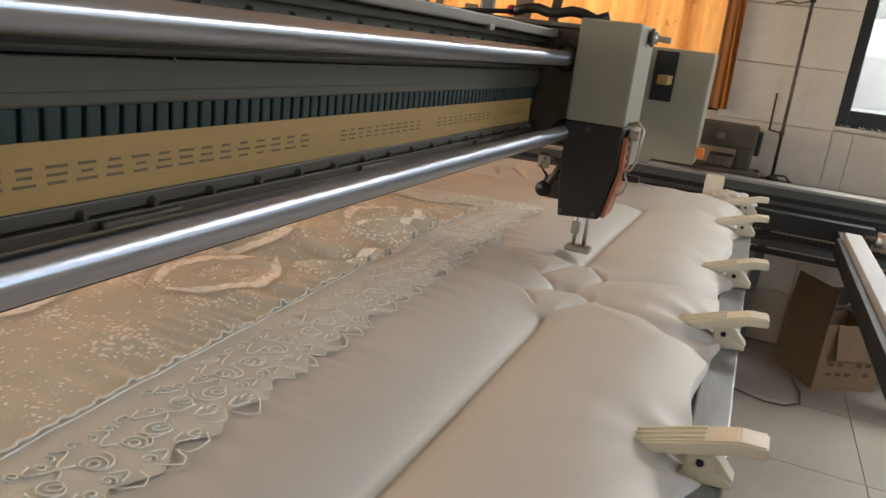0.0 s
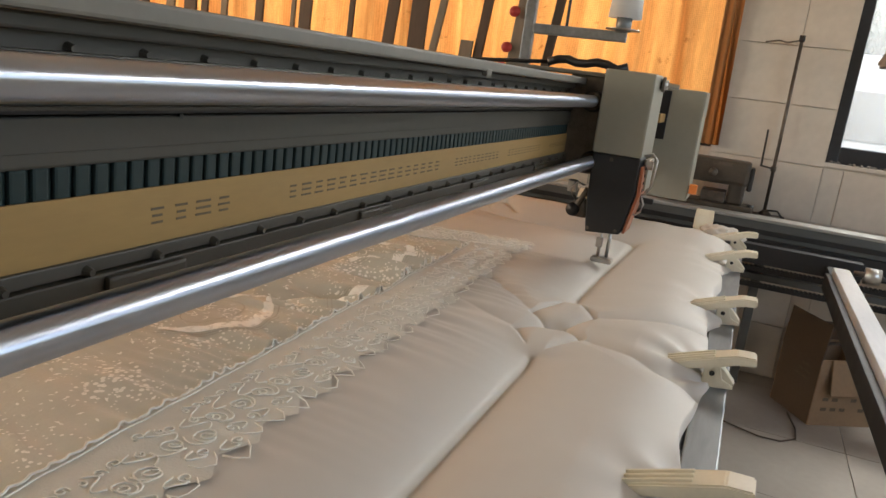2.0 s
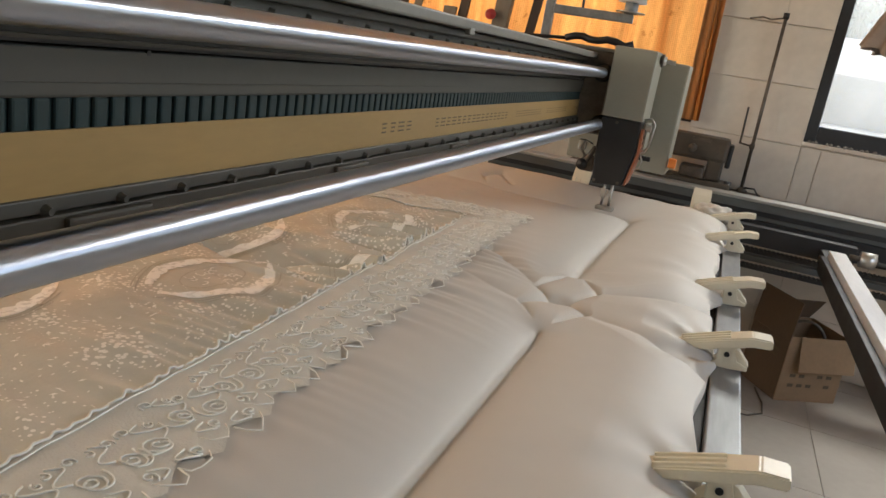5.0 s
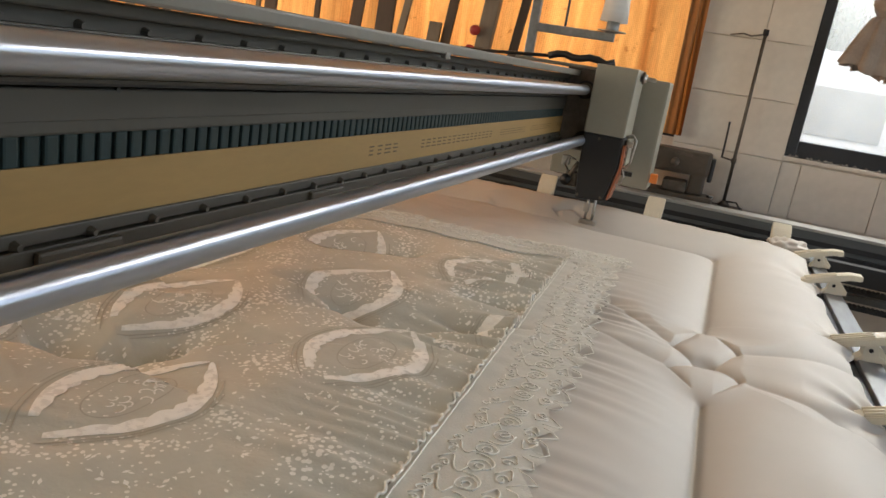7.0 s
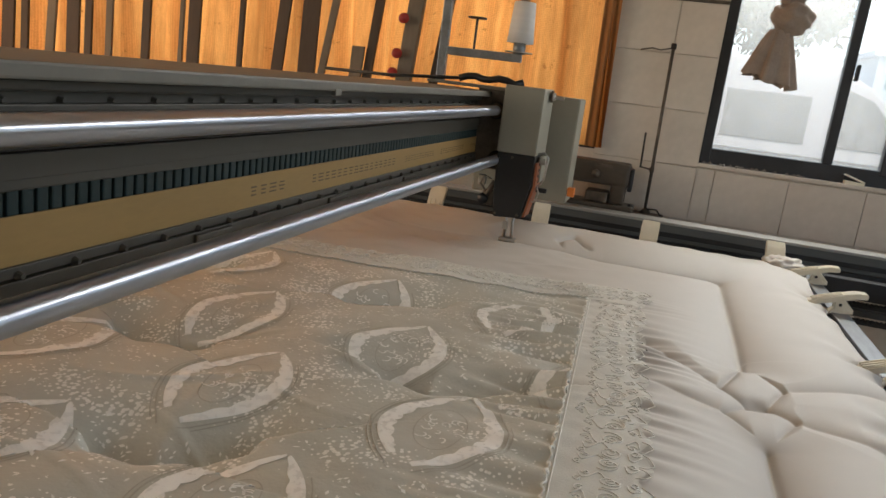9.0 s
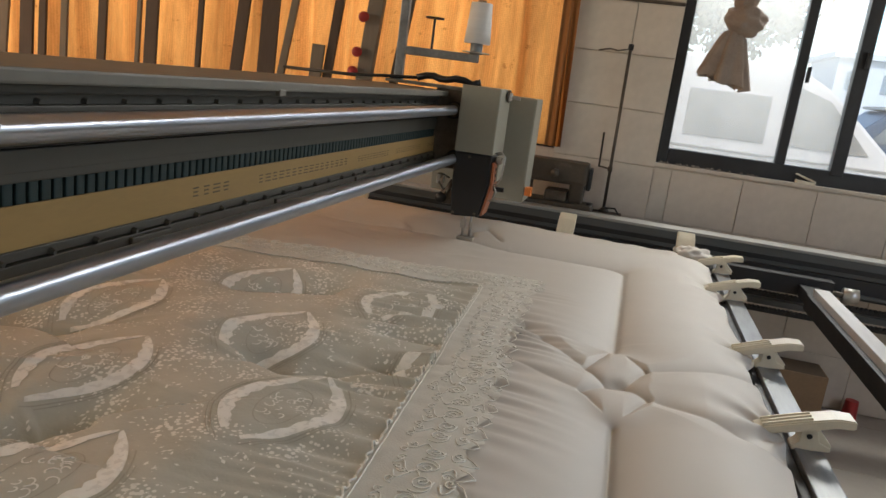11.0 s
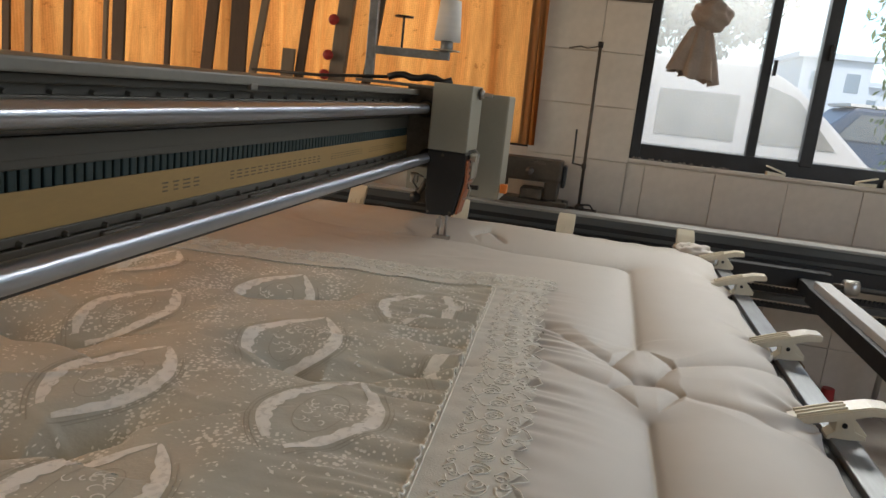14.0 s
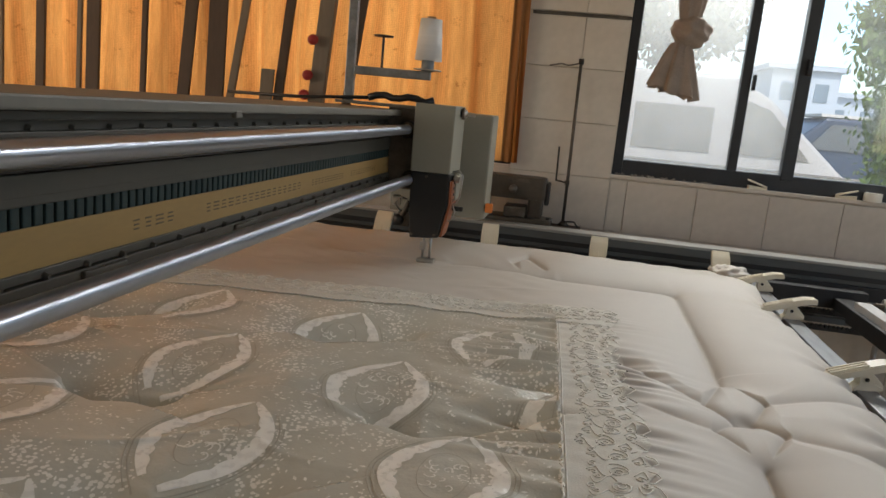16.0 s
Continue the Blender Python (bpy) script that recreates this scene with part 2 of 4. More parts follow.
def rod(a, b, r, bm=None, seg=16, r2=None):
    bm = bm or bmesh.new()
    a, b = Vector(a), Vector(b)
    d = b - a
    m = Matrix.Translation((a + b) / 2) @ d.to_track_quat("Z", "Y").to_matrix().to_4x4()
    bmesh.ops.create_cone(bm, cap_ends=True, segments=seg, radius1=r, radius2=r if r2 is None else r2, depth=d.length, matrix=m)
    return bm


def tube(points, r, bm=None, seg=6):
    """A bent wire through points."""
    bm = bm or bmesh.new()
    pts = [Vector(p) for p in points]
    rings = []
    for i, p in enumerate(pts):
        d = (pts[min(i + 1, len(pts) - 1)] - pts[max(i - 1, 0)]).normalized()
        s = d.cross(Vector((0.31, 0.17, 0.93))).normalized()
        t = d.cross(s)
        rings.append([bm.verts.new(p + r * (math.cos(k * math.tau / seg) * s + math.sin(k * math.tau / seg) * t)) for k in range(seg)])
    for a, b in zip(rings, rings[1:]):
        for k in range(seg):
            bm.faces.new((a[k], a[(k + 1) % seg], b[(k + 1) % seg], b[k]))
    bm.faces.new(rings[0][::-1])
    bm.faces.new(rings[-1])
    return bm


def prism(outline, y0, y1, bevel=0.0):
    """Extrudes an x-z outline from y0 to y1."""
    bm = bmesh.new()
    a = [bm.verts.new((x, y0, z)) for x, z in outline]
    b = [bm.verts.new((x, y1, z)) for x, z in outline]
    bm.faces.new(a)
    bm.faces.new(b[::-1])
    n = len(a)
    for i in range(n):
        bm.faces.new((a[i], b[i], b[(i + 1) % n], a[(i + 1) % n]))
    bmesh.ops.recalc_face_normals(bm, faces=bm.faces[:])
    if bevel:
        bmesh.ops.bevel(bm, geom=bm.edges[:], offset=bevel, segments=2, affect="EDGES", profile=0.6)
    return bm


def grid_mesh(us, vs, fn, uv=False):
    verts = [fn(u, v) for v in vs for u in us]
    n = len(us)
    faces = [(j * n + i, j * n + i + 1, (j + 1) * n + i + 1, (j + 1) * n + i) for j in range(len(vs) - 1) for i in range(n - 1)]
    me = bpy.data.meshes.new("sheet")
    me.from_pydata(verts, [], faces)
    if uv:
        layer = me.uv_layers.new(name="UVMap")
        co = np.array([(u, v) for v in vs for u in us], float)
        idx = np.empty(len(me.loops), int)
        me.loops.foreach_get("vertex_index", idx)
        layer.data.foreach_set("uv", co[idx].ravel())
    me.shade_smooth()
    return me


# ---------- the room ----------
WALL_Y, WIN_X, SILL_Z = 4.27, 0.19, 1.19
WIN_X1, WIN_TOP = 2.35, 2.75
CUR_X0, CUR_X1, CUR_Z = -5.4, -0.37, 1.18


def structure(name, bm, material, label):
    return tagged(part(name, bm, material), label, kind="structure")


floor = structure("floor", box(-6.2, 3.3, -3.6, 4.6, -0.12, -0.006), M_GROUT, "beige tiled workshop floor with thin joints")
ceiling = structure("ceiling", box(-6.2, 3.3, -3.6, 4.6, 3.3, 3.4), M_PLASTER, "plain white plastered ceiling")
# back wall with two window openings
wb = bmesh.new()
for x0, x1, z0, z1 in ((-6.2, CUR_X0, 0, 3.3), (CUR_X0, CUR_X1, 0, CUR_Z), (CUR_X0, CUR_X1, 2.9, 3.3), (CUR_X1, WIN_X, 0, 3.3), (WIN_X, WIN_X1, 0, SILL_Z - 0.02), (WIN_X, WIN_X1, WIN_TOP, 3.3), (WIN_X1, 3.3, 0, 3.3)):
    box(x0, x1, WALL_Y + 0.008, WALL_Y + 0.25, z0, z1, bm=wb)
wall_back = structure("wall_back", wb, M_GROUT, "white tiled back wall with window openings")
wall_front = structure("wall_front", box(-6.2, 3.3, -3.7, -3.6, 0, 3.3), M_PLASTER, "plain white plastered wall")
wl = bmesh.new()
for y0, y1, z0, z1 in ((-3.6, -1.8, 0, 3.3), (-1.8, 2.8, 0, 1.15), (-1.8, 2.8, 2.8, 3.3), (2.8, 4.6, 0, 3.3)):
    box(-6.3, -6.1, y0, y1, z0, z1, bm=wl)
wall_left = structure("wall_left", wl, M_PLASTER, "white plastered wall with a wide window opening")
wr = bmesh.new()
for y0, y1, z0, z1 in ((-3.6, -1.0, 0, 3.3), (-1.0, 2.8, 0, 1.4), (-1.0, 2.8, 2.9, 3.3), (2.8, 4.6, 0, 3.3)):
    box(3.2, 3.4, y0, y1, z0, z1, bm=wr)
wall_right = structure("wall_right", wr, M_PLASTER, "white plastered wall with a wide window opening")

# outdoors
ground = structure("ground", box(-60, 60, 4.6, 120, -0.3, -0.15), mat("yard_concrete", (0.42, 0.40, 0.36), 0.9, scale=0.6, bump=0.2), "pale concrete yard outside the window")
# plain wall closing the yard; distant haze is put into its colour
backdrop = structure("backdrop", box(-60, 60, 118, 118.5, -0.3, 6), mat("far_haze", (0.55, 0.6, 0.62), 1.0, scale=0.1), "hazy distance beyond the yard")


# ---------- window with a dark frame ----------
def build_window():
    w = thing("window_1", "dark metal sliding window with dusty panes", "window", kind="structure")
    y0, y1 = WALL_Y + 0.02, WALL_Y + 0.10
    part("window_frame", box(WIN_X, WIN_X + 0.055, y0, y1, SILL_Z, WIN_TOP, 0.006), M_DARKFRAME, w)
    part("window_frame", box(WIN_X + 0.055, WIN_X1, y0, y1, SILL_Z, SILL_Z + 0.085, 0.006), M_DARKFRAME, w)
    part("window_frame", box(WIN_X + 0.055, WIN_X1, y0, y1, WIN_TOP - 0.06, WIN_TOP, 0.006), M_DARKFRAME, w)
    part("mullion", box(0.79, 0.84, y0 - 0.004, y1 - 0.03, SILL_Z + 0.085, WIN_TOP - 0.06, 0.006), M_DARKFRAME, w)
    part("mullion", box(1.065, 1.13, y0 - 0.008, y1 - 0.02, SILL_Z + 0.06, WIN_TOP - 0.06, 0.006), M_DARKFRAME, w)
    part("mullion", box(1.78, 1.84, y0, y1 - 0.02, SILL_Z + 0.085, WIN_TOP - 0.06, 0.006), M_DARKFRAME, w)
    part("latch", box(1.10, 1.118, y0 - 0.04, y0 - 0.008, 1.80, 1.88, 0.004), M_DARKFRAME, w)
    part("latch", box(0.845, 0.86, y0 - 0.03, y0 + 0.01, 1.70, 1.78, 0.004), M_DARKFRAME, w)
    for x0, x1, m in ((WIN_X + 0.056, 0.789, M_GLASS), (0.841, 1.064, M_GLASS), (1.131, 1.779, M_GLASS2), (1.841, WIN_X1, M_GLASS2)):
        p = part("pane", box(x0, x1, y0 + 0.035, y0 + 0.040, SILL_Z + 0.086, WIN_TOP - 0.061), m, w)
        p.visible_shadow = False
    return w


build_window()
sill = structure("sill", box(WIN_X - 0.01, WIN_X1, WALL_Y - 0.012, WALL_Y + 0.02, SILL_Z - 0.02, SILL_Z, 0.003), M_WALL, "white tiled window sill with grit on it")


# ---------- curtain ----------
def build_curtain():
    c = thing("curtain", "orange patterned curtain glowing with daylight from behind", "curtain")

    def fn(u, v):
        x = u
        y = WALL_Y - 0.06 + 0.046 * math.sin(u * 23 + 0.8 * math.sin(v * 1.7) + 1.5 * math.sin(u * 3.1)) + 0.018 * math.sin(u * 51 + 2 + v) + 0.01 * noise.noise((u * 6, v * 2, 0))
        return (x + 0.02 * math.sin(v * 3 + u * 4), y, v)

    us = np.linspace(-5.7, -0.36, 640)
    vs = np.linspace(1.20, 3.1, 40)
    me = grid_mesh(list(us), list(vs), fn, uv=True)
    me.materials.append(M_CURTAIN)
    ob = new("cloth", me)
    ob.parent = c
    hem = grid_mesh(list(np.linspace(-0.42, -0.33, 14)), list(vs), lambda u, v: (u - 0.02 * (v - 1.2), WALL_Y - 0.062 + 0.012 * math.sin(u * 120), v), uv=True)
    hem.materials.append(mat("brown_hem", (0.30, 0.13, 0.04), 0.8))
    h = new("side_hem", hem)
    h.parent = c
    part("curtain_rail", rod((-5.8, WALL_Y - 0.05, 3.12), (-0.3, WALL_Y - 0.05, 3.12), 0.012), M_STEEL, c)
    return c


build_curtain()
# window behind the curtain
win2 = thing("window_2", "window behind the orange curtain", "window", kind="structure")
for k in range(6):
    x = CUR_X0 + (CUR_X1 - CUR_X0) * k / 5
    part("window_frame", box(x - 0.03, x + 0.03, WALL_Y + 0.09, WALL_Y + 0.15, CUR_Z, 2.9), M_DARKFRAME, win2)
part("window_frame", box(CUR_X0, CUR_X1, WALL_Y + 0.085, WALL_Y + 0.15, CUR_Z, CUR_Z + 0.06), M_DARKFRAME, win2)

# ---------- gantry beam ----------
BY0, BY1 = -2.2, 3.10


def build_beam():
    g = thing("gantry_beam", "grey painted machine beam with two chrome guide rods", "machine beam")
    # back web, recessed channels, lips
    part("web", box(-0.80, -0.757, BY0, BY1, 1.10, 1.419, 0.003), M_BEAM, g)
    part("upper_channel", box(-0.757, -0.742, BY0, BY1, 1.374, 1.388, 0.002), M_BEAM, g)
    part("top_ledge", box(-0.757, -0.735, BY0, BY1, 1.404, 1.419, 0.003), M_BEAM, g)
    part("rod_bed", box(-0.757, -0.733, BY0, BY1, 1.334, 1.372, 0.003), M_BLACK, g, "black bed behind the guide rod")
    part("bed_bead", box(-0.733, -0.729, BY0, BY1, 1.338, 1.342, 0.001), M_BEAM, g)
    part("face_plate", box(-0.757, -0.738, BY0, BY1, 1.286, 1.332, 0.003), M_BEAM, g)
    part("plate_fold", box(-0.738, -0.7355, BY0, BY1, 1.300, 1.331, 0.001), M_BEAM, g)
    part("belt_shelf", box(-0.757, -0.748, BY0, BY1, 1.245, 1.285, 0.001), M_BLACK, g)
    part("lower_lip", box(-0.757, -0.732, BY0, BY1, 1.181, 1.196, 0.002), M_BEAM, g)
    part("lower_plate", box(-0.757, -0.728, BY0, BY1, 1.157, 1.179, 0.002), M_BEAM, g)
    part("rod_bed", box(-0.756, -0.715, BY0, BY1, 1.118, 1.155, 0.003), M_BLACK, g, "black bed behind the guide rod")
    part("cap", box(-1.02, -0.700, BY0, BY1 + 0.02, 1.420, 1.441, 0.004), M_BEAMTOP, g, "pale flat cap of the beam")
    part("guide_rod", rod((-0.665, BY0, 1.371), (-0.665, BY1, 1.371), 0.019, seg=64), M_CHROME, g, "polished chrome guide rod", True)
    part("guide_rod", rod((-0.640, BY0, 1.179), (-0.640, BY1, 1.179), 0.020, seg=64), M_CHROME, g, "polished chrome guide rod", True)
    return g


beam = build_beam()

# bolts and slots on the beam
bolt_me = mesh_of(rod((0, 0, 0), (0.009, 0, 0), 0.0068, seg=10, r2=0.0035), "bolt", M_BEAM)
for k in range(34):
    for z, dx in ((1.184, -0.733), (1.391, -0.758)):
        o = new("bolt", bolt_me)
        o.parent = beam
        o.location = (dx, 0.10 + k * 0.0905, z)
slot_me = mesh_of(box(-0.004, 0.006, -0.055, 0.055, -0.008, 0.008, 0.004), "slot_cover", M_BEAM)
for k in range(5):
    o = new("slot_cover", slot_me)
    o.parent = beam
    o.location = (-0.727, 0.625 + (k - 1) * 0.51, 1.168)
part("joint_bracket", box(-0.71, -0.698, 1.52, 1.55, 1.410, 1.425, 0.003), M_BEAMTOP, beam)
part("speck", rod((-0.738, 0.677, 1.331), (-0.735, 0.677, 1.331), 0.003), M_BLACK, beam)


def build_belt():
    b = thing("timing_belt", "dark green ribbed timing belt on the beam", "belt")
    part("band", box(-0.7475, -0.746, BY0, BY1, 1.25, 1.284), M_BELT, b)
    me = mesh_of(box(0, 0.006, -0.0085, 0.0085, -0.018, 0.018, 0.003), "tooth", M_BELT)
    for k in range(150):
        o = new("tooth", me)
        o.parent = b
        o.location = (-0.746, -0.3 + k * 0.0225, 1.2685)
    return b


build_belt()


def build_tape():
    """Yellow cover tape; its origin rides at the start of the lettering."""
    t = thing("cover_tape", "yellow cover tape with rows of dark lettering", "tape")
    part("band", box(-0.7395, -0.7365, -3.0, 1.86, 1.192, 1.257), M_TAPE, t)
    rng = random.Random(4)
    for start, n, w, h in ((0.0, 4, 0.145, 0.019), (0.255, 16, 0.535, 0.019), (0.865, 11, 0.295, 0.017), (1.23, 11, 0.31, 0.017), (1.64, 8, 0.18, 0.012)):
        step = w / n
        bm = bmesh.new()
        for k in range(n):
            y0 = start + k * step
            # plain bars stand for each unread character
            for f in (-0.40, 0.0, 0.40):
                z, half = 1.226 + f * h, step * rng.uniform(0.18, 0.38)
                box(-0.7365, -0.7359, y0 + step * 0.42 - half, y0 + step * 0.42 + half, z - h * 0.07, z + h * 0.07, bm=bm)
        part("lettering", bm, M_INK, t, "dark printed lettering")
    return t


tape = build_tape()


# ---------- sewing head (origin at the presser foot) ----------
def build_head():
    h = thing("quilting_unit", "cream and black quilting head on its carriage", "sewing head")
    # cream upper box
    part("upper_case", box(-0.085, 0.072, -0.075, 0.17, 0.367, 0.627, 0.006), M_CREAM, h, "cream painted steel case")
    part("black_case", prism([(-0.082, 0.366), (0.070, 0.366), (0.072, 0.26), (0.045, 0.115), (-0.066, 0.105), (-0.078, 0.20)], -0.070, 0.06, 0.006), M_BLACK, h, "matt black needle cover")
    for x, z in ((-0.06, 0.12), (0.03, 0.125), (-0.02, 0.35)):
        part("screw", rod((x, -0.073, z), (x, -0.069, z), 0.006, seg=10), M_GREASE, h)
    part("copper_plate", prism([(0.073, 0.34), (0.082, 0.34), (0.085, 0.25), (0.058, 0.12), (0.05, 0.12), (0.075, 0.25)], -0.06, 0.05), M_COPPER, h, "copper-coloured side plate")
    for k in range(5):
        part("hole", rod((0.084, -0.02, 0.335 - k * 0.024), (0.0865, -0.02, 0.335 - k * 0.024), 0.006, seg=10), M_BLACK, h)
    part("thread_guard", tube([(0.075, -0.03, 0.375), (0.10, -0.035, 0.385), (0.118, -0.035, 0.365), (0.112, -0.035, 0.28), (0.10, -0.03, 0.255), (0.085, -0.03, 0.25)], 0.0035), M_STEEL, h, "bent steel wire guard", True)
    part("tension_knob", rod((0.082, -0.01, 0.345), (0.104, -0.01, 0.345), 0.014), M_STEEL, h)
    part("lever", box(0.082, 0.125, -0.015, 0.005, 0.222, 0.24, 0.003), M_BLACK, h)
    part("take_up_hook", tube([(0.085, -0.02, 0.245), (0.098, -0.025, 0.22), (0.092, -0.025, 0.195), (0.076, -0.025, 0.18), (0.066, -0.025, 0.19)], 0.0035), M_STEEL, h, smooth=True)
    part("white_plate", box(0.0735, 0.09, 0.0, 0.12, 0.26, 0.36, 0.003), M_CREAM, h)
    part("tension_disc", rod((0.073, 0.06, 0.60), (0.095, 0.06, 0.60), 0.016), M_STEEL, h, smooth=True)
    part("tension_disc", rod((0.078, 0.06, 0.60), (0.086, 0.06, 0.60), 0.024), M_GREASE, h, smooth=True)
    part("tension_post", rod((0.095, 0.06, 0.60), (0.13, 0.06, 0.597), 0.008), M_STEEL, h)
    # needle bar, presser bar, foot
    part("needle_bar", rod((-0.022, 0.0, 0.012), (-0.022, 0.0, 0.13), 0.0055), M_STEEL, h, smooth=True)
    part("presser_bar", rod((0.006, 0.008, 0.012), (0.006, 0.008, 0.13), 0.006), M_STEEL, h, smooth=True)
    part("clamp", box(-0.034, -0.012, -0.012, 0.012, 0.05, 0.085, 0.003), M_STEEL, h)
    part("presser_foot", box(-0.042, 0.030, -0.026, 0.022, 0.0, 0.018, 0.007), M_STEEL, h, "polished steel presser foot")
    # carriage plate behind, with rod bushings
    part("carriage_plate", box(-0.205, -0.086, -0.01, 0.16, 0.285, 0.60, 0.004), M_GREASE, h, "dark greasy carriage plate")
    for x, z in ((-0.117, 0.521), (-0.092, 0.329)):
        part("bushing", rod((x, -0.035, z), (x, 0.0, z), 0.035, seg=24), M_BLACK, h, smooth=True)
        part("bushing_ring", rod((x, -0.038, z), (x, -0.034, z), 0.028, seg=24), M_GREASE, h, smooth=True)
    # oily linkage under the carriage
    part("linkage", box(-0.13, -0.08, -0.03, 0.03, 0.14, 0.20, 0.008), M_GREASE, h)
    part("linkage_arm", box(-0.155, -0.125, -0.03, 0.0, 0.22, 0.26, 0.004), M_STEEL, h)
    part("linkage_arm", rod((-0.12, -0.03, 0.165), (-0.085, -0.03, 0.24), 0.01), M_GREASE, h)
    part("linkage_roller", rod((-0.125, -0.04, 0.165), (-0.125, 0.02, 0.165), 0.022), M_BLACK, h, smooth=True)
    part("tubing", tube([(-0.12, -0.03, 0.2), (-0.14, -0.045, 0.23), (-0.125, -0.045, 0.26), (-0.10, -0.03, 0.25)], 0.004), M_STEEL, h, smooth=True)
    # top plate with hose, thread stand
    part("top_plate", box(-0.42, -0.09, -0.03, 0.19, 0.600, 0.612, 0.003), M_BEAMTOP, h, "worn flat plate over the beam")
    pts = [(-0.30 + 0.033 * k, 0.02 + 0.01 * math.sin(k), 0.628 + 0.016 * abs(math.sin(k * 0.9)) ) for k in range(9)]
    part("cable_loom", tube(pts, 0.014, seg=8), M_BLACK, h, "black taped bundle of cables", True)
    part("cable", tube([(-0.9, 0.03, 0.60), (-0.6, 0.03, 0.606), (-0.42, 0.02, 0.62), (-0.28, 0.03, 0.63)], 0.007, seg=8), M_BLACK, h, smooth=True)
    part("stand_post", box(-0.405, -0.37, 0.03, 0.06, 0.612, 1.25, 0.004), M_ALU, h, "tall grey steel thread stand post")
    part("stand_arm", box(-0.37, -0.06, 0.03, 0.055, 0.715, 0.748, 0.004), M_ALU, h)
    part("spool_base", rod((-0.075, 0.042, 0.748), (-0.075, 0.042, 0.79), 0.025), M_ALU, h, smooth=True)
    part("spool_tray", rod((-0.075, 0.042, 0.752), (-0.075, 0.042, 0.756), 0.055, seg=24), M_STEEL, h, smooth=True)
    part("spool_pin", rod((-0.26, 0.042, 0.748), (-0.26, 0.042, 0.87), 0.005), M_BLACK, h)
    part("pin_disc", rod((-0.26, 0.042, 0.866), (-0.26, 0.042, 0.872), 0.038, seg=20), M_BLACK, h, smooth=True)
    sp = part("thread_cone", rod((-0.075, 0.042, 0.79), (-0.075, 0.042, 0.945), 0.053, seg=32, r2=0.042), M_SPOOL, h, "white cone of sewing thread", True)
    part("cone_core", rod((-0.075, 0.042, 0.945), (-0.075, 0.042, 0.955), 0.018), M_CARD, sp)
    return h


head = build_head()


# ---------- housing at the far end of the beam ----------
def build_housing():
    h = thing("end_housing", "cream steel housing at the far end of the beam", "machine housing")
    part("case", box(-0.80, -0.375, 3.27, 3.47, 1.0, 1.452, 0.008), M_CREAM, h)
    part("bracket", box(-0.80, -0.70, 3.10, 3.27, 1.15, 1.42, 0.004), M_BEAM, h)
    part("opening", box(-0.60, -0.512, 3.262, 3.271, 1.24, 1.44, 0.002), M_BLACK, h)
    part("support_arm", box(-0.79, -0.62, 3.47, 3.99, 1.0, 1.12, 0.004), M_CREAM, h)
    part("support_foot", box(-0.78, -0.63, 3.91, 3.99, 0.90, 1.0, 0.004), M_CREAM, h)
    part("switch", box(-0.372, -0.340, 3.26, 3.29, 1.035, 1.075, 0.005), M_ORANGE, h, "small orange switch block")
    part("cover_strip", box(-0.56, -0.52, 3.10, 3.262, 1.31, 1.345, 0.002), M_TAPE, h)
    return h


build_housing()


# ---------- back rail of the stand ----------
def build_stand():
    s = thing("machine_stand", "dark grey steel stand rail along the back wall", "machine stand")
    part("top_strip", box(-3.0, 2.8, 3.90, 4.02, 0.885, 0.90, 0.003), M_RAILTOP, s, "pale worn top of the rail")
    part("face", box(-3.0, 2.8, 3.915, 4.00, 0.80, 0.884, 0.003), M_RAIL, s)
    part("groove", box(-3.0, 2.8, 3.905, 3.914, 0.822, 0.846, 0.002), M_RUBBER, s)
    # this black box also fills the dark cavity below the frame: shade as colour
    part("lower_channel", box(-3.0, 2.8, 3.90, 3.98, 0.70, 0.798, 0.003), M_RUBBER, s)
    part("rack", box(-3.0, 2.8, 3.88, 3.899, 0.715, 0.73, 0.002), M_RAIL, s)
    for z in (0.665, 0.585):
        teeth = bmesh.new()
        for k in range(130):
            box(-0.9 + k * 0.02, -0.889 + k * 0.02, 3.852, 3.872, z, z + 0.012, bm=teeth)
        part("toothed_rack", teeth, M_RUBBER, s)
        part("rack_backing", box(-3.0, 2.8, 3.873, 3.885, z - 0.02, z + 0.006), M_RUBBER, s)
    part("lower_rail", box(-3.0, 2.8, 3.89, 3.96, 0.60, 0.63, 0.003), M_RAIL, s)
    for x in (-2.2, 2.4):
        part("leg", box(x - 0.05, x + 0.05, 3.88, 3.98, 0.0, 0.60, 0.004), M_RAIL, s)
    return s


build_stand()


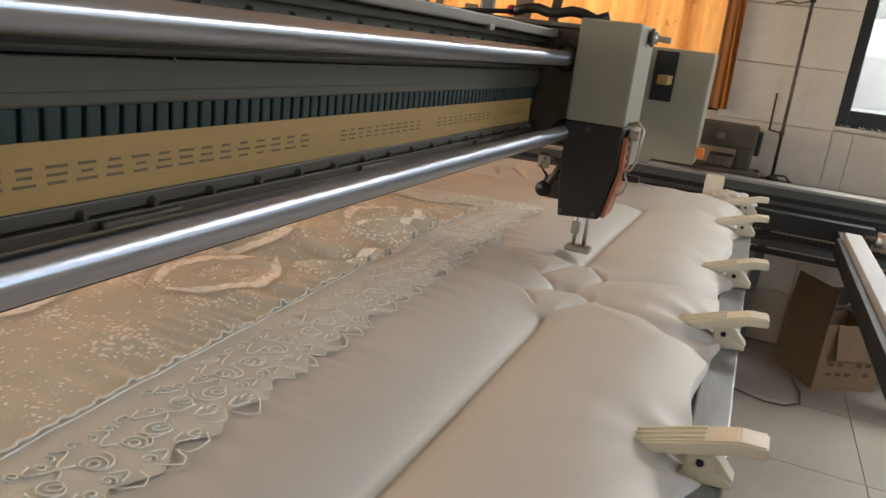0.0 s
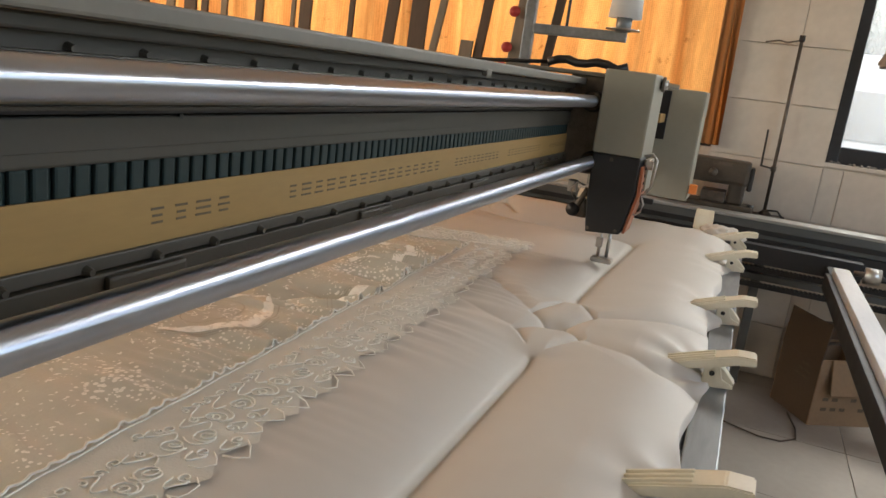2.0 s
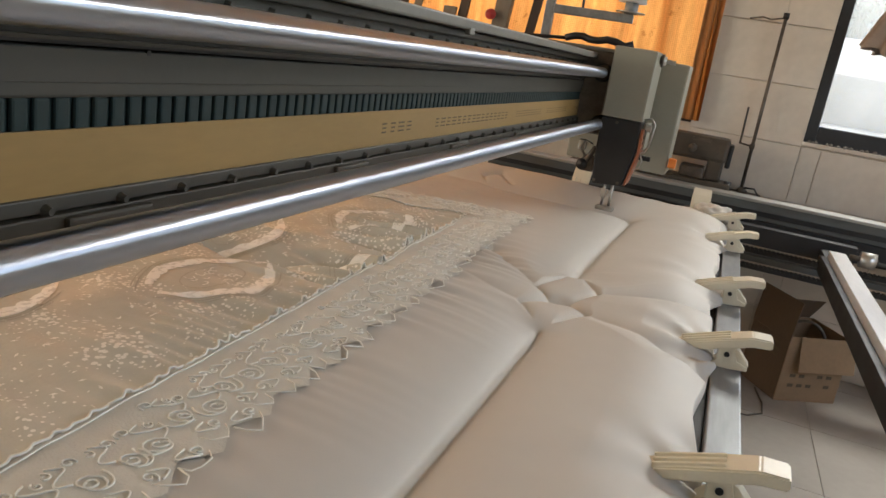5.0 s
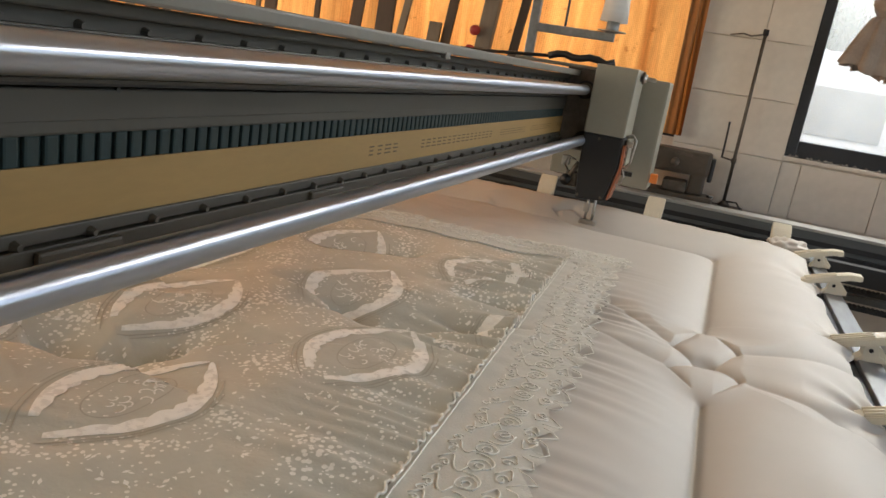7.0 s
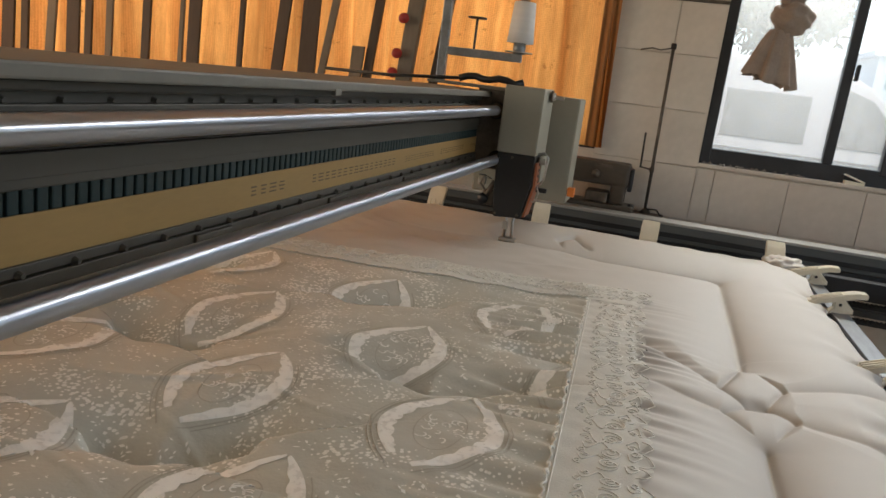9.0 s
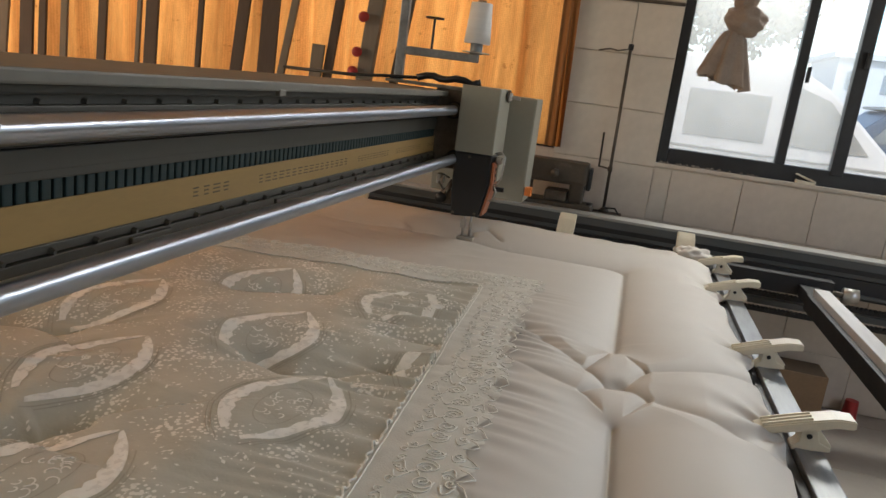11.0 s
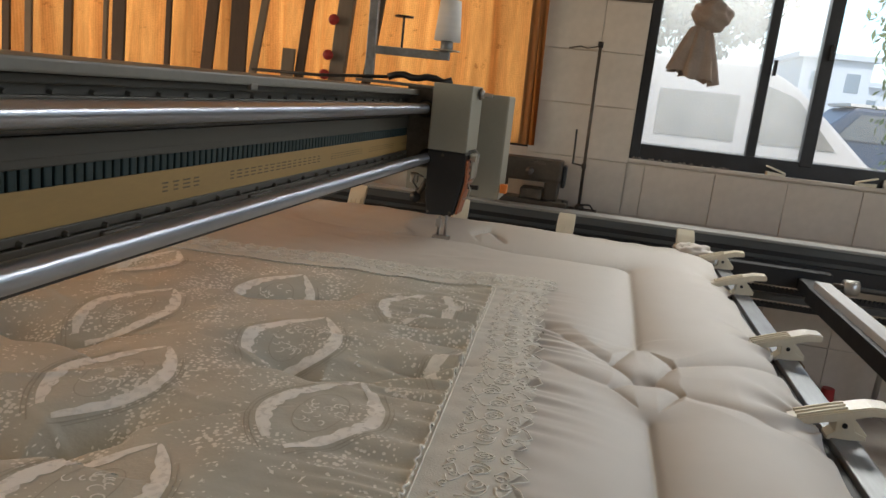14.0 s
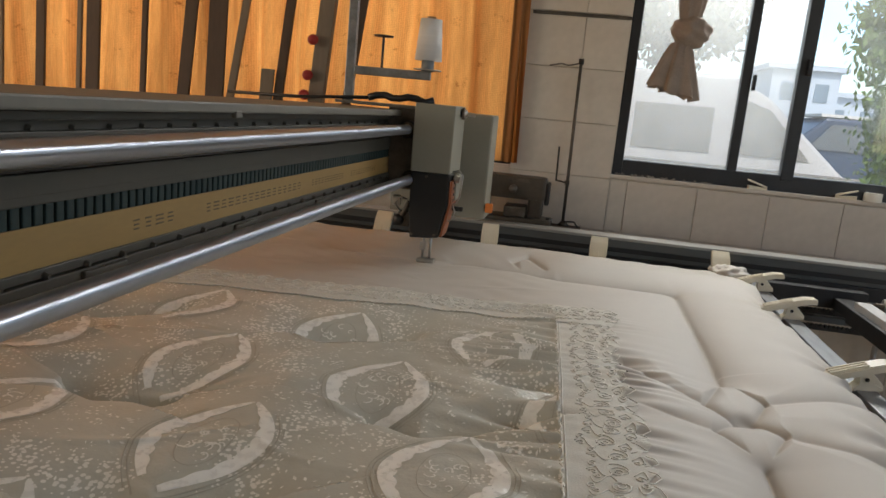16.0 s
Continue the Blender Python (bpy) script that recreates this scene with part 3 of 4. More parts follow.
# ---------- moving quilt frame (origin: the stitched motif, on the floor) ----------
def build_frame():
    f = thing("sliding_frame", "sliding steel frame that carries the quilt", "machine frame")
    part("side_bar", box(0.352, 0.415, -1.2, 3.72, 0.755, 0.80, 0.004), M_ALU, f, "scratched aluminium clamping bar")
    part("side_bar_groove", box(0.33, 0.351, -1.2, 3.72, 0.76, 0.785, 0.003), M_RUBBER, f)
    part("back_bar", box(-2.6, 0.37, 3.66, 3.74, 0.755, 0.80, 0.004), M_ALU, f)
    part("outer_bar", box(0.778, 0.843, -1.4, 3.52, 0.735, 0.80, 0.004), M_BAR, f, "square aluminium outer bar")
    # black strip beside the bar, put there as the bar's shade
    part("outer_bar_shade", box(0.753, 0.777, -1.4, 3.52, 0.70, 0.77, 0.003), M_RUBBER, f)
    part("cross_bar", box(-2.6, 0.93, 3.78, 3.85, 0.70, 0.79, 0.004), M_RUBBER, f, "black cross bar behind the quilt")
    part("cross_link", box(0.78, 0.87, 3.50, 3.80, 0.70, 0.755, 0.004), M_RUBBER, f)
    part("roller", rod((0.90, 3.53, 0.79), (0.96, 3.53, 0.79), 0.034, seg=24), M_STEEL, f, "steel guide roller", True)
    part("roller_axle", rod((0.86, 3.53, 0.79), (0.97, 3.53, 0.79), 0.012), M_GREASE, f, smooth=True)
    return f


frame_ob = build_frame()


# ---------- quilt ----------
SEAMS = [
    ((-1.35, 3.05), (-0.9, 3.06), 0.030, 0.11), ((-0.9, 3.06), (-0.45, 3.02), 0.044, 0.11), ((-0.45, 3.02), (0.0, 3.06), 0.052, 0.11),
    ((0.0, 3.06), (-0.012, 2.03), 0.050, 0.12),
    ((-0.008, 2.03), (-0.080, 1.85), 0.0135, 0.045), ((-0.080, 1.85), (-0.022, 1.775), 0.0135, 0.045), ((-0.022, 1.775), (-0.080, 1.70), 0.0135, 0.045), ((-0.080, 1.70), (0.0, 1.57), 0.0135, 0.045),
    ((-0.008, 2.03), (0.072, 1.905), 0.0135, 0.045), ((0.072, 1.905), (0.020, 1.79), 0.0135, 0.045), ((0.020, 1.79), (0.075, 1.73), 0.0135, 0.045), ((0.075, 1.73), (0.0, 1.57), 0.0135, 0.045),
    ((0.0, 1.57), (0.0, 0.55), 0.050, 0.12), ((0.0, 0.55), (-0.08, 0.42), 0.03, 0.06), ((0.0, 0.55), (0.07, 0.42), 0.03, 0.06), ((0.0, 0.2), (0.0, -1.0), 0.03, 0.1),
    ((-0.080, 1.85), (-0.26, 2.03), 0.0185, 0.065), ((-0.080, 1.70), (-0.26, 1.76), 0.0160, 0.065), ((0.072, 1.905), (0.36, 2.03), 0.0185, 0.065), ((0.075, 1.73), (0.36, 1.60), 0.0185, 0.065),
    ((-0.6, 3.03), (-0.66, 3.14), 0.02, 0.06), ((-0.66, 3.14), (-0.60, 3.20), 0.02, 0.05), ((-0.52, 3.10), (-0.60, 3.20), 0.02, 0.05),
]
HOLLOWS = [
    ((-0.78, 1.45), (-0.69, 1.43)), ((-0.69, 1.43), (-0.47, 1.555)), ((-1.43, 1.40), (-1.33, 1.365)), ((-1.33, 1.365), (-1.22, 1.41)),
    ((-1.11, 0.96), (-1.01, 0.95)), ((-1.01, 0.95), (-0.90, 1.04)), ((-1.05, 1.88), (-0.85, 1.99)), ((-1.66, 1.80), (-1.50, 1.92)),
]


def seg_dist(u, y, a, b):
    ax, ay = a
    dx, dy = b[0] - ax, b[1] - ay
    t = np.clip(((u - ax) * dx + (y - ay) * dy) / (dx * dx + dy * dy), 0, 1)
    return np.hypot(u - ax - t * dx, y - ay - t * dy)


def lace_edge(y):
    """The inner line of the lace strip, which runs a little askew."""
    return -0.396 - 0.042 * (y - 1.0)


def far_edge(u):
    """The inner line of the far lace strip."""
    return 2.315 + 0.155 * (u + 0.45)


CLIP_Y = (0.62, 1.13, 1.74, 2.27, 3.03, 3.50)
CLIP_U = (0.22, -0.34, -0.87, -1.41)


def surface(u, y):
    """Height of the quilt's top at (u, y); arrays or numbers."""
    u, y = np.asarray(u, float), np.asarray(y, float)
    z = np.full(np.broadcast(u, y).shape, 0.858)
    u, y = np.broadcast_arrays(u, y)
    dip = np.zeros_like(z)
    tuft = np.zeros_like(z)
    for a, b, d, w in SEAMS:
        r = seg_dist(u, y, a, b)
        if d > 0.019:
            dip = np.maximum(dip, 0.88 * d * np.exp(-r / w * 1.6) + 0.006 * np.exp(-((r / 0.008) ** 2)))
        elif w < 0.06:
            tuft = tuft + (0.0150 * np.exp(-r / 0.020)) ** 1.7
        else:
            dip = np.maximum(dip, 0.95 * d * np.exp(-r / w * 1.5))
    # the stitched lozenges lie in a shallow bowl; their seams cut into the padding
    bowl = 0.020 * np.exp(-((u / 0.13) ** 2 + ((y - 1.80) / 0.26) ** 2))
    inside = np.exp(-(((u / 0.085) ** 2 + ((y - 1.80) / 0.22) ** 2) ** 2))
    dip = np.maximum(dip * (1 - 0.75 * inside), tuft ** (1 / 1.7)) + bowl
    # a sunk knot between the two lozenges
    dip = dip + 0.012 * np.exp(-(((u + 0.001) / 0.022) ** 2 + ((y - 1.783) / 0.03) ** 2))
    # flat-lying middle panel, with tufts pulled in
    mid = 1 / (1 + np.exp(-(lace_edge(y) - u) * 14))
    pit = np.zeros_like(z)
    for a, b in HOLLOWS:
        r = seg_dist(u, y, a, b)
        side = (b[0] - a[0]) * (y - a[1]) - (b[1] - a[1]) * (u - a[0])
        pit = np.maximum(pit, np.exp(-((r / np.where(side > 0, 0.105, 0.026)) ** 1.2)))
    dip = dip + mid * 0.078 * pit
    # soft swells
    z = z + 0.008 * np.sin(u * 4.1 + 1) * np.sin(y * 3.3 + 0.5) * (1 - 0.5 * mid) + mid * (0.004 * np.sin(u * 9 + y * 7) + 0.0022 * np.sin(u * 31 - y * 24 + 3 * np.sin(y * 6)) * np.sin(u * 5 + y * 8) + 0.0013 * np.sin(u * 18 + y * 52 + 2 * np.sin(u * 9)) * np.sin(u * 7 - y * 4 + 1))
    z = z + 0.034 * np.exp(-(((y - 3.27) / 0.13) ** 2)) * np.clip((u + 1.3) / 0.4, 0, 1)
    # long thin creases pulled between the hollows
    z = z + mid * (0.0042 * np.exp(-((np.mod(y - 0.42 * u + 0.03 * np.sin(u * 9), 0.31) - 0.15) / 0.014) ** 2) * np.clip(np.sin(u * 6.3 + y * 2.1), 0, 1) + 0.0036 * np.exp(-((np.mod(y + 0.25 * u + 0.02 * np.sin(u * 13), 0.23) - 0.1) / 0.010) ** 2) * np.clip(np.sin(u * 8.1 - y * 3.7 + 1), 0, 1))
    # gathers running out of the lace
    off = u - lace_edge(y)
    near = np.where(off < 0, 2.8 * np.exp(-((off + 0.02) / 0.16) ** 2), np.where(off < 0.15, 0.35, 1.1 * np.exp(-((off - 0.15) / 0.12) ** 2)))
    near = near * np.clip((2.5 - y) / 0.12, 0, 1) * np.clip((y - 0.85) / 0.5, 0.22, 1)
    z = z + near * (0.0062 * np.sin(y * 66 + 4 * np.sin(y * 9) + 7 * u) + 0.0034 * np.sin(y * 131 + 5 * np.sin(y * 13) - 9 * u)) * (0.65 + 0.35 * np.sin(y * 7.3 + 1))
    # edges roll down towards the clamps
    e = np.clip((u - 0.20) / 0.20, 0, 1)
    bunch = np.zeros_like(z)
    for cy in CLIP_Y:
        bunch = bunch + np.exp(-((y - cy) / 0.13) ** 2)
    z = z - 0.05 * e**2 - 0.022 * e * bunch + 0.004 * e * np.sin(y * 38 + 2 * np.sin(y * 11))
    for k, cy in enumerate(CLIP_Y):
        r, ang = np.hypot(u - 0.39, y - cy), np.arctan2(y - cy, 0.40 - u)
        z = z + 0.015 * np.exp(-r / 0.10) * np.sin(ang * (7 + k % 3) + 2 * k) * np.clip((u - 0.02) / 0.1, 0, 1)
    b = np.clip((y - 3.42) / 0.28, 0, 1)
    z = z - 0.045 * b**2 + 0.003 * b * np.sin(u * 40)
    return z - dip


def edge_u(y):
    s = 0.36
    for cy in CLIP_Y:
        s += 0.035 * math.exp(-(((y - cy) / 0.09) ** 2))
    return s - 0.012 + 0.008 * math.sin(y * 17)


def build_quilt():
    q = thing("quilt", "white padded quilt with lace border and patterned middle panel", "quilt")
    ys = np.concatenate([np.arange(-1.0, 0.1, 0.03), np.arange(0.1, 1.5, 0.008), np.arange(1.5, 2.1, 0.004), np.arange(2.1, 3.20, 0.009), np.arange(3.20, 3.705, 0.02)])
    # white border: everything right of the lace and beyond it
    nu = 300
    verts, faces = [], []
    for y in ys:
        eu = edge_u(float(y))
        us = np.linspace(lace_edge(float(y)) + 0.02 if y < 2.05 else -2.2, eu, nu)
        zs = surface(us, np.full(nu, y))
        for u, z in zip(us, zs):
            verts.append((float(u), float(y), float(z)))
        verts.append((eu + 0.004, float(y), 0.80))
    n = nu + 1
    for j in range(len(ys) - 1):
        if ys[j] < 2.05 <= ys[j + 1]:
            continue
        for i in range(n - 1):
            faces.append((j * n + i, j * n + i + 1, (j + 1) * n + i + 1, (j + 1) * n + i))
    me = bpy.data.meshes.new("border")
    me.from_pydata(verts, [], faces)
    me.materials.append(M_QUILT)
    me.shade_smooth()
    ob = new("border", me)
    ob.parent = q

    def sheet(name, us, ys2, material, lift, label="", fu=None, fy=None, panel=False):
        U, Y = np.meshgrid(us, ys2)
        if fu:
            U = fu(U, Y)
        if panel:
            # the far end of the panel tucks under the slanting lace
            Y = np.minimum(Y, far_edge(U) + 0.02 + 0.004 * (Y - 2.0))
        elif fy:
            Y = Y + fy(U)
        Z = surface(U, Y) + lift
        vs = np.stack([U, Y, Z], -1).reshape(-1, 3)
        k = len(us)
        fs = [(j * k + i, j * k + i + 1, (j + 1) * k + i + 1, (j + 1) * k + i) for j in range(len(ys2) - 1) for i in range(k - 1)]
        m2 = bpy.data.meshes.new(name)
        m2.from_pydata(vs.tolist(), [], fs)
        m2.materials.append(material)
        m2.shade_smooth()
        o = new(name, m2)
        o.parent = q
        if label:
            tagged(o, label)
        return o

    sheet("border_strip", np.linspace(-0.42, 0.345, 160), np.linspace(2.02, 2.08, 12), M_QUILT, 0.0005)
    sheet("middle_panel", np.linspace(0, 1, 400), np.concatenate([np.arange(-1.0, 0.1, 0.03), np.arange(0.1, 2.335, 0.005)]), M_JACQ, 0.004, "taupe jacquard cloth with light leaf figures", lambda U, Y: -2.2 + U * (lace_edge(Y) + 2.2), panel=True)
    sheet("lace_strip", np.linspace(0, 1, 30), np.arange(-1.0, 2.52, 0.008), M_LACE, 0.003, "ivory lace strip with corded scrolls", lambda U, Y: lace_edge(Y) + U * (0.150 + 0.030 * np.abs(np.mod(Y * 9.3, 1) * 2 - 1)))
    sheet("lace_strip", np.linspace(-2.2, lace_edge(2.4) + 0.17, 260), np.linspace(0, 0.18, 24), M_LACE, 0.0055, "ivory lace strip with corded scrolls", None, far_edge)
    return q


quilt = build_quilt()


# ---------- lace cords, edging and woven figures on the quilt ----------
def ribbon(bm, pts, widths, lift):
    """A flat band along (u, y) points, lying on the quilt."""
    p = np.array(pts, float)
    d = np.gradient(p, axis=0)
    d /= np.maximum(np.linalg.norm(d, axis=1), 1e-9)[:, None]
    nrm = np.stack([-d[:, 1], d[:, 0]], 1)
    w = np.asarray(widths, float)
    w = np.full((len(p), 2), w) if w.ndim == 0 else w
    steps = (-1, -0.66, -0.33, 0, 0.33, 0.66, 1) if w.max() > 0.006 else (-1, 0, 1)
    rows = []
    for f in steps:
        q = p + f * nrm * (w[:, 0:1] if f < 0 else w[:, 1:2])
        # what runs past the lace's inner line lies under the lace
        z = surface(q[:, 0], q[:, 1]) + lift + 0.0003 * (1 - abs(f)) - 0.008 * (q[:, 0] > lace_edge(q[:, 1])) - 0.008 * (q[:, 1] > far_edge(q[:, 0]))
        rows.append([bm.verts.new((float(a), float(b), float(c))) for (a, b), c in zip(q, z)])
    for one, two in zip(rows, rows[1:]):
        for i in range(len(p) - 1):
            bm.faces.new((one[i], two[i], two[i + 1], one[i + 1]))
    return bm


def cord(bm, pts, r, lift):
    p = np.array(pts, float)
    z = surface(p[:, 0], p[:, 1]) + lift
    return tube([(a, b, c) for (a, b), c in zip(p, z)], r, bm, 5)


def spiral(cu, cy, r, turns, a0, n=18, sgn=1):
    return [(cu + r * (1 - 0.8 * k / n) * math.cos(a0 + sgn * turns * math.tau * k / n), cy + r * (1 - 0.8 * k / n) * math.sin(a0 + sgn * turns * math.tau * k / n)) for k in range(n + 1)]


def lace_unit(at_u, at_y, flip, wide, rng):
    """One scroll of the corded lace; wide runs across the strip (u, or y for the far strip)."""
    bm = bmesh.new()
    j = lambda s: rng.uniform(-s, s)

    mir, sc, sh = rng.choice((-1, 1)), rng.uniform(0.85, 1.25), j(0.010)

    def put(pts):
        pts = [(a + sh, b * sc * mir) for a, b in pts]
        return [((at_u + a + 0.0025 * math.sin(b * 90), at_y + b) if not flip else (at_u + b, at_y + a)) for a, b in pts]

    r = 0.0014
    for pts in (
        spiral(wide * 0.58, j(0.004), 0.019, 1.6, j(0.5), sgn=1),
        spiral(wide * 0.58 + 0.002, 0.002, 0.027, 0.72, 2.2 + j(0.3), n=14, sgn=-1),
        [(wide * (0.22 + 0.30 * k / 12), 0.016 * math.sin(k / 12 * math.tau) - 0.012) for k in range(13)],
        spiral(wide * 0.26, 0.012 + j(0.004), 0.010, 1.2, 1.0, n=12),
        spiral(wide * 0.30, -0.018 + j(0.003), 0.008, 1.1, 3.0, n=10, sgn=-1),
        [(wide * (0.78 + 0.16 * k / 10), 0.020 * math.sin(k / 10 * math.pi) - 0.006) for k in range(11)],
        spiral(wide * 0.86, -0.014, 0.011, 1.2, 0.3, n=12),
    ):
        cord(bm, put(pts), r, 0.0066 if flip else 0.0040)
    # pointed leaf at the outer edge
    tip = [(wide * 0.93, -0.022), (wide * 1.02, -0.012), (wide * 1.12 + j(0.008), 0.004 + j(0.004)), (wide * 1.04, 0.018), (wide * 0.93, 0.022)]
    cord(bm, put(tip), 0.0012, 0.006 if flip else 0.003)
    return bm


rng = random.Random(11)
for k in range(46):
    y = 0.08 + k * 0.0535
    part("lace_scroll", lace_unit(lace_edge(y) + 0.006 + rng.uniform(-0.006, 0.006), y + rng.uniform(-0.006, 0.006), False, 0.150, rng), M_CORD, quilt, smooth=True)
for k in range(34):
    u = -2.05 + k * 0.0535
    part("lace_scroll", lace_unit(u, far_edge(u) + 0.012, True, 0.150, rng), M_CORD, quilt, smooth=True)
# crocheted edging along the inner line of the lace
bm = bmesh.new()
yy = np.arange(-0.9, 2.325, 0.0035)
pts = [(lace_edge(y) - 0.004 + 0.006 * abs(math.sin(y * 105)), y) for y in yy]
cord(bm, pts, 0.0022, 0.0060)
cord(bm, [(lace_edge(y) + 0.008, y) for y in yy[::4]], 0.0016, 0.0042)
part("edging", bm, M_CORD, quilt, "crocheted ivory edging", True)
bm = bmesh.new()
uu = np.arange(-2.1, lace_edge(2.32), 0.0035)
cord(bm, [(u, far_edge(u) + 0.0035 * math.sin(u * 330)) for u in uu], 0.0018, 0.0075)
part("edging", bm, M_CORD, quilt, "crocheted ivory edging", True)


def leaf_figure(cu, cy, rng):
    """A pointed oval woven figure: scalloped ring, inner oval and a beaded outline."""
    bm, bo = bmesh.new(), bmesh.new()
    hw, hl = 0.112, 0.178

    def side_line(s, sgn, n, lo=-0.97, hi=0.97):
        """One side of the pointed oval, from its lower tip to its upper one."""
        out = []
        for k in range(n + 1):
            t = lo + (hi - lo) * k / n
            out.append((cu + s * sgn * hw * (1 - abs(t) ** 1.75) + 0.02 * s * t, cy + s * hl * t))
        return out

    for sgn, lo in ((-1, -0.80), (1, -0.93)):
        n = 64
        w = np.zeros((n + 1, 2))
        for k in range(n + 1):
            env = math.sin(math.pi * min(1, (k + 3) / (n + 3))) ** 0.6
            scallop = 0.70 + 0.30 * abs(math.sin(k * 0.40 + sgn))
            inner, outer = 0.002 + 0.026 * env * scallop, 0.0025 + 0.005 * env
            w[k] = (inner, outer) if sgn > 0 else (outer, inner)
            w[k] = w[k][::-1] if sgn > 0 else w[k][::-1]
        ribbon(bm, side_line(0.93, sgn, n, lo, 0.985), w, 0.0050)
        ribbon(bo, side_line(1.07, sgn, 40, -0.9, 0.6), 0.0016, 0.0050)
        ribbon(bo, side_line(1.14, sgn, 40, -0.8, 0.35), 0.0012, 0.0050)
    ribbon(bo, [(cu + 0.5 * hw * math.cos(a) * 0.8, cy + 0.48 * hl * math.sin(a)) for a in np.linspace(0, math.tau, 40)], 0.0012, 0.0050)
    # leaf sprig inside
    for k in range(16):
        a = rng.uniform(0, math.tau)
        r = rng.uniform(0.1, 0.36)
        ribbon(bm, spiral(cu + r * hw * math.cos(a), cy + r * hl * math.sin(a), rng.uniform(0.008, 0.018), 0.6, a, n=8), 0.0015, 0.0050)
    fig = part("leaf_figure", bm, M_MOTIF, quilt)
    part("outline", bo, M_OUTLINE, fig)
    return fig


rng = random.Random(5)
centres = []
for i in range(-4, 10):
    for j in range(-6, 8):
        cu, cy = -0.605 - 0.215 * i + 0.215 * j, 1.965 - 0.365 * i - 0.365 * j
        if -2.1 < cu < lace_edge(cy) + (0.05 if cy > 1.4 else -0.09) and 0.2 < cy < 2.2:
            centres.append((cu, cy))
for c in centres:
    leaf_figure(*c, rng)
# small woven flecks between the figures
bm = bmesh.new()
for _ in range(7000):
    u, y = rng.uniform(-2.1, -0.40), rng.uniform(0.2, 2.37)
    if u > lace_edge(y) - 0.02:
        continue
    near = min((((u - a) / 0.125) ** 2 + ((y - b) / 0.198) ** 2) for a, b in centres)
    if near < 0.95 or (near > 1.75 and rng.random() < 0.45):
        continue
    a, l = rng.uniform(0, math.pi), rng.uniform(0.0032, 0.0072)
    w = l * rng.uniform(0.3, 0.55)
    c, s = math.cos(a), math.sin(a)
    pu, py = np.array([u - c * l, u + s * w, u + c * l, u - s * w]), np.array([y - s * l, y - c * w, y + s * l, y + c * w])
    bm.faces.new([bm.verts.new((float(e), float(f), float(g) + 0.0052)) for e, f, g in zip(pu, py, surface(pu, py))])
fl = part("fleck", bm, M_MOTIF, quilt)
tagged(fl, kind="stuff")


# crumpled corner of the cloth beyond the last clamps
def crumple(u0, y0, r, seed):
    bm = bmesh.new()
    bmesh.ops.create_icosphere(bm, subdivisions=4, radius=1)
    for v in bm.verts:
        d = v.co.normalized()
        k = 1 + 0.5 * noise.noise(d * 2.2 + Vector((seed, 0, 0))) + 0.25 * noise.noise(d * 5 + Vector((seed, 3, 0)))
        v.co = Vector((u0 + d.x * r * k * 1.3, y0 + d.y * r * k, 0.825 + d.z * r * 0.62 * k))
    return bm


part("crumpled_corner", crumple(0.30, 3.60, 0.075, 3.0), M_QUILT, quilt, "crumpled white cloth corner", True)

# ---------- clamps ----------
def build_clip(wide=1.0):
    c = thing("quilt_clip", "ivory plastic spring clamp gripping the quilt edge", "clamp", "clamps round the quilt")
    # upper lever, pointing along +x; origin over the bar
    bm = bmesh.new()
    secs = [(-0.125, 0.034, 0.028, 0.018), (-0.06, 0.050, 0.038, 0.022), (0.0, 0.062, 0.040, 0.024), (0.040, 0.071, 0.040, 0.022), (0.080, 0.069, 0.038, 0.020)]
    rings = []
    for x, z, w, h in secs:
        rings.append([bm.verts.new((x, sy * w * wide, z + sz * h / 2)) for sy, sz in ((-0.7, -1), (0.7, -1), (0.7, 1), (-0.7, 1))])
    for a, b in zip(rings, rings[1:]):
        for k in range(4):
            bm.faces.new((a[k], a[(k + 1) % 4], b[(k + 1) % 4], b[k]))
    bm.faces.new(rings[0][::-1])
    bm.faces.new(rings[-1])
    bmesh.ops.recalc_face_normals(bm, faces=bm.faces[:])
    bmesh.ops.bevel(bm, geom=bm.edges[:], offset=0.003, segments=2, affect="EDGES")
    part("lever", bm, M_CLIP, c)
    for k in (-1, 0, 1):
        rib = part("rib", box(-0.11, -0.005, k * 0.016 * wide - 0.0028, k * 0.016 * wide + 0.0028, -0.004, 0.006, 0.0015), M_CLIP, c)
        rib.matrix_local = pose(0, 0, 0.073, 0, -13, 0)
    part("bracket", prism([(-0.045, 0.0), (0.035, 0.0), (0.035, 0.008), (0.012, 0.02), (0.006, 0.052), (-0.026, 0.052), (-0.030, 0.02), (-0.045, 0.008)], -0.020, 0.020, 0.002), M_CLIP, c)
    part("arm", prism([(0.010, 0.02), (0.034, 0.006), (0.038, 0.012), (0.016, 0.042), (0.006, 0.050)], -0.016, 0.016, 0.002), M_CLIP, c)
    part("rivet", rod((-0.010, -0.0225, 0.034), (-0.010, 0.0225, 0.034), 0.006, seg=12), M_BLACK, c)
    return c


clip = build_clip()
back_clip = build_clip(1.5)
clips = []
tilts = (0, -2, 1, 3, 0, -3)
for k, y in enumerate(CLIP_Y):
    m = pose(0.390, y, 0.80, 0, -7, tilts[k])
    clips.append((clip if k == 0 else copy_thing(clip, m), m))
for k, u in enumerate(CLIP_U):
    m = pose(u, 3.69, 0.815, 0, -46, 90 + (3, -2, 4, 0)[k])
    clips.append((back_clip if k == 0 else copy_thing(back_clip, m), m))


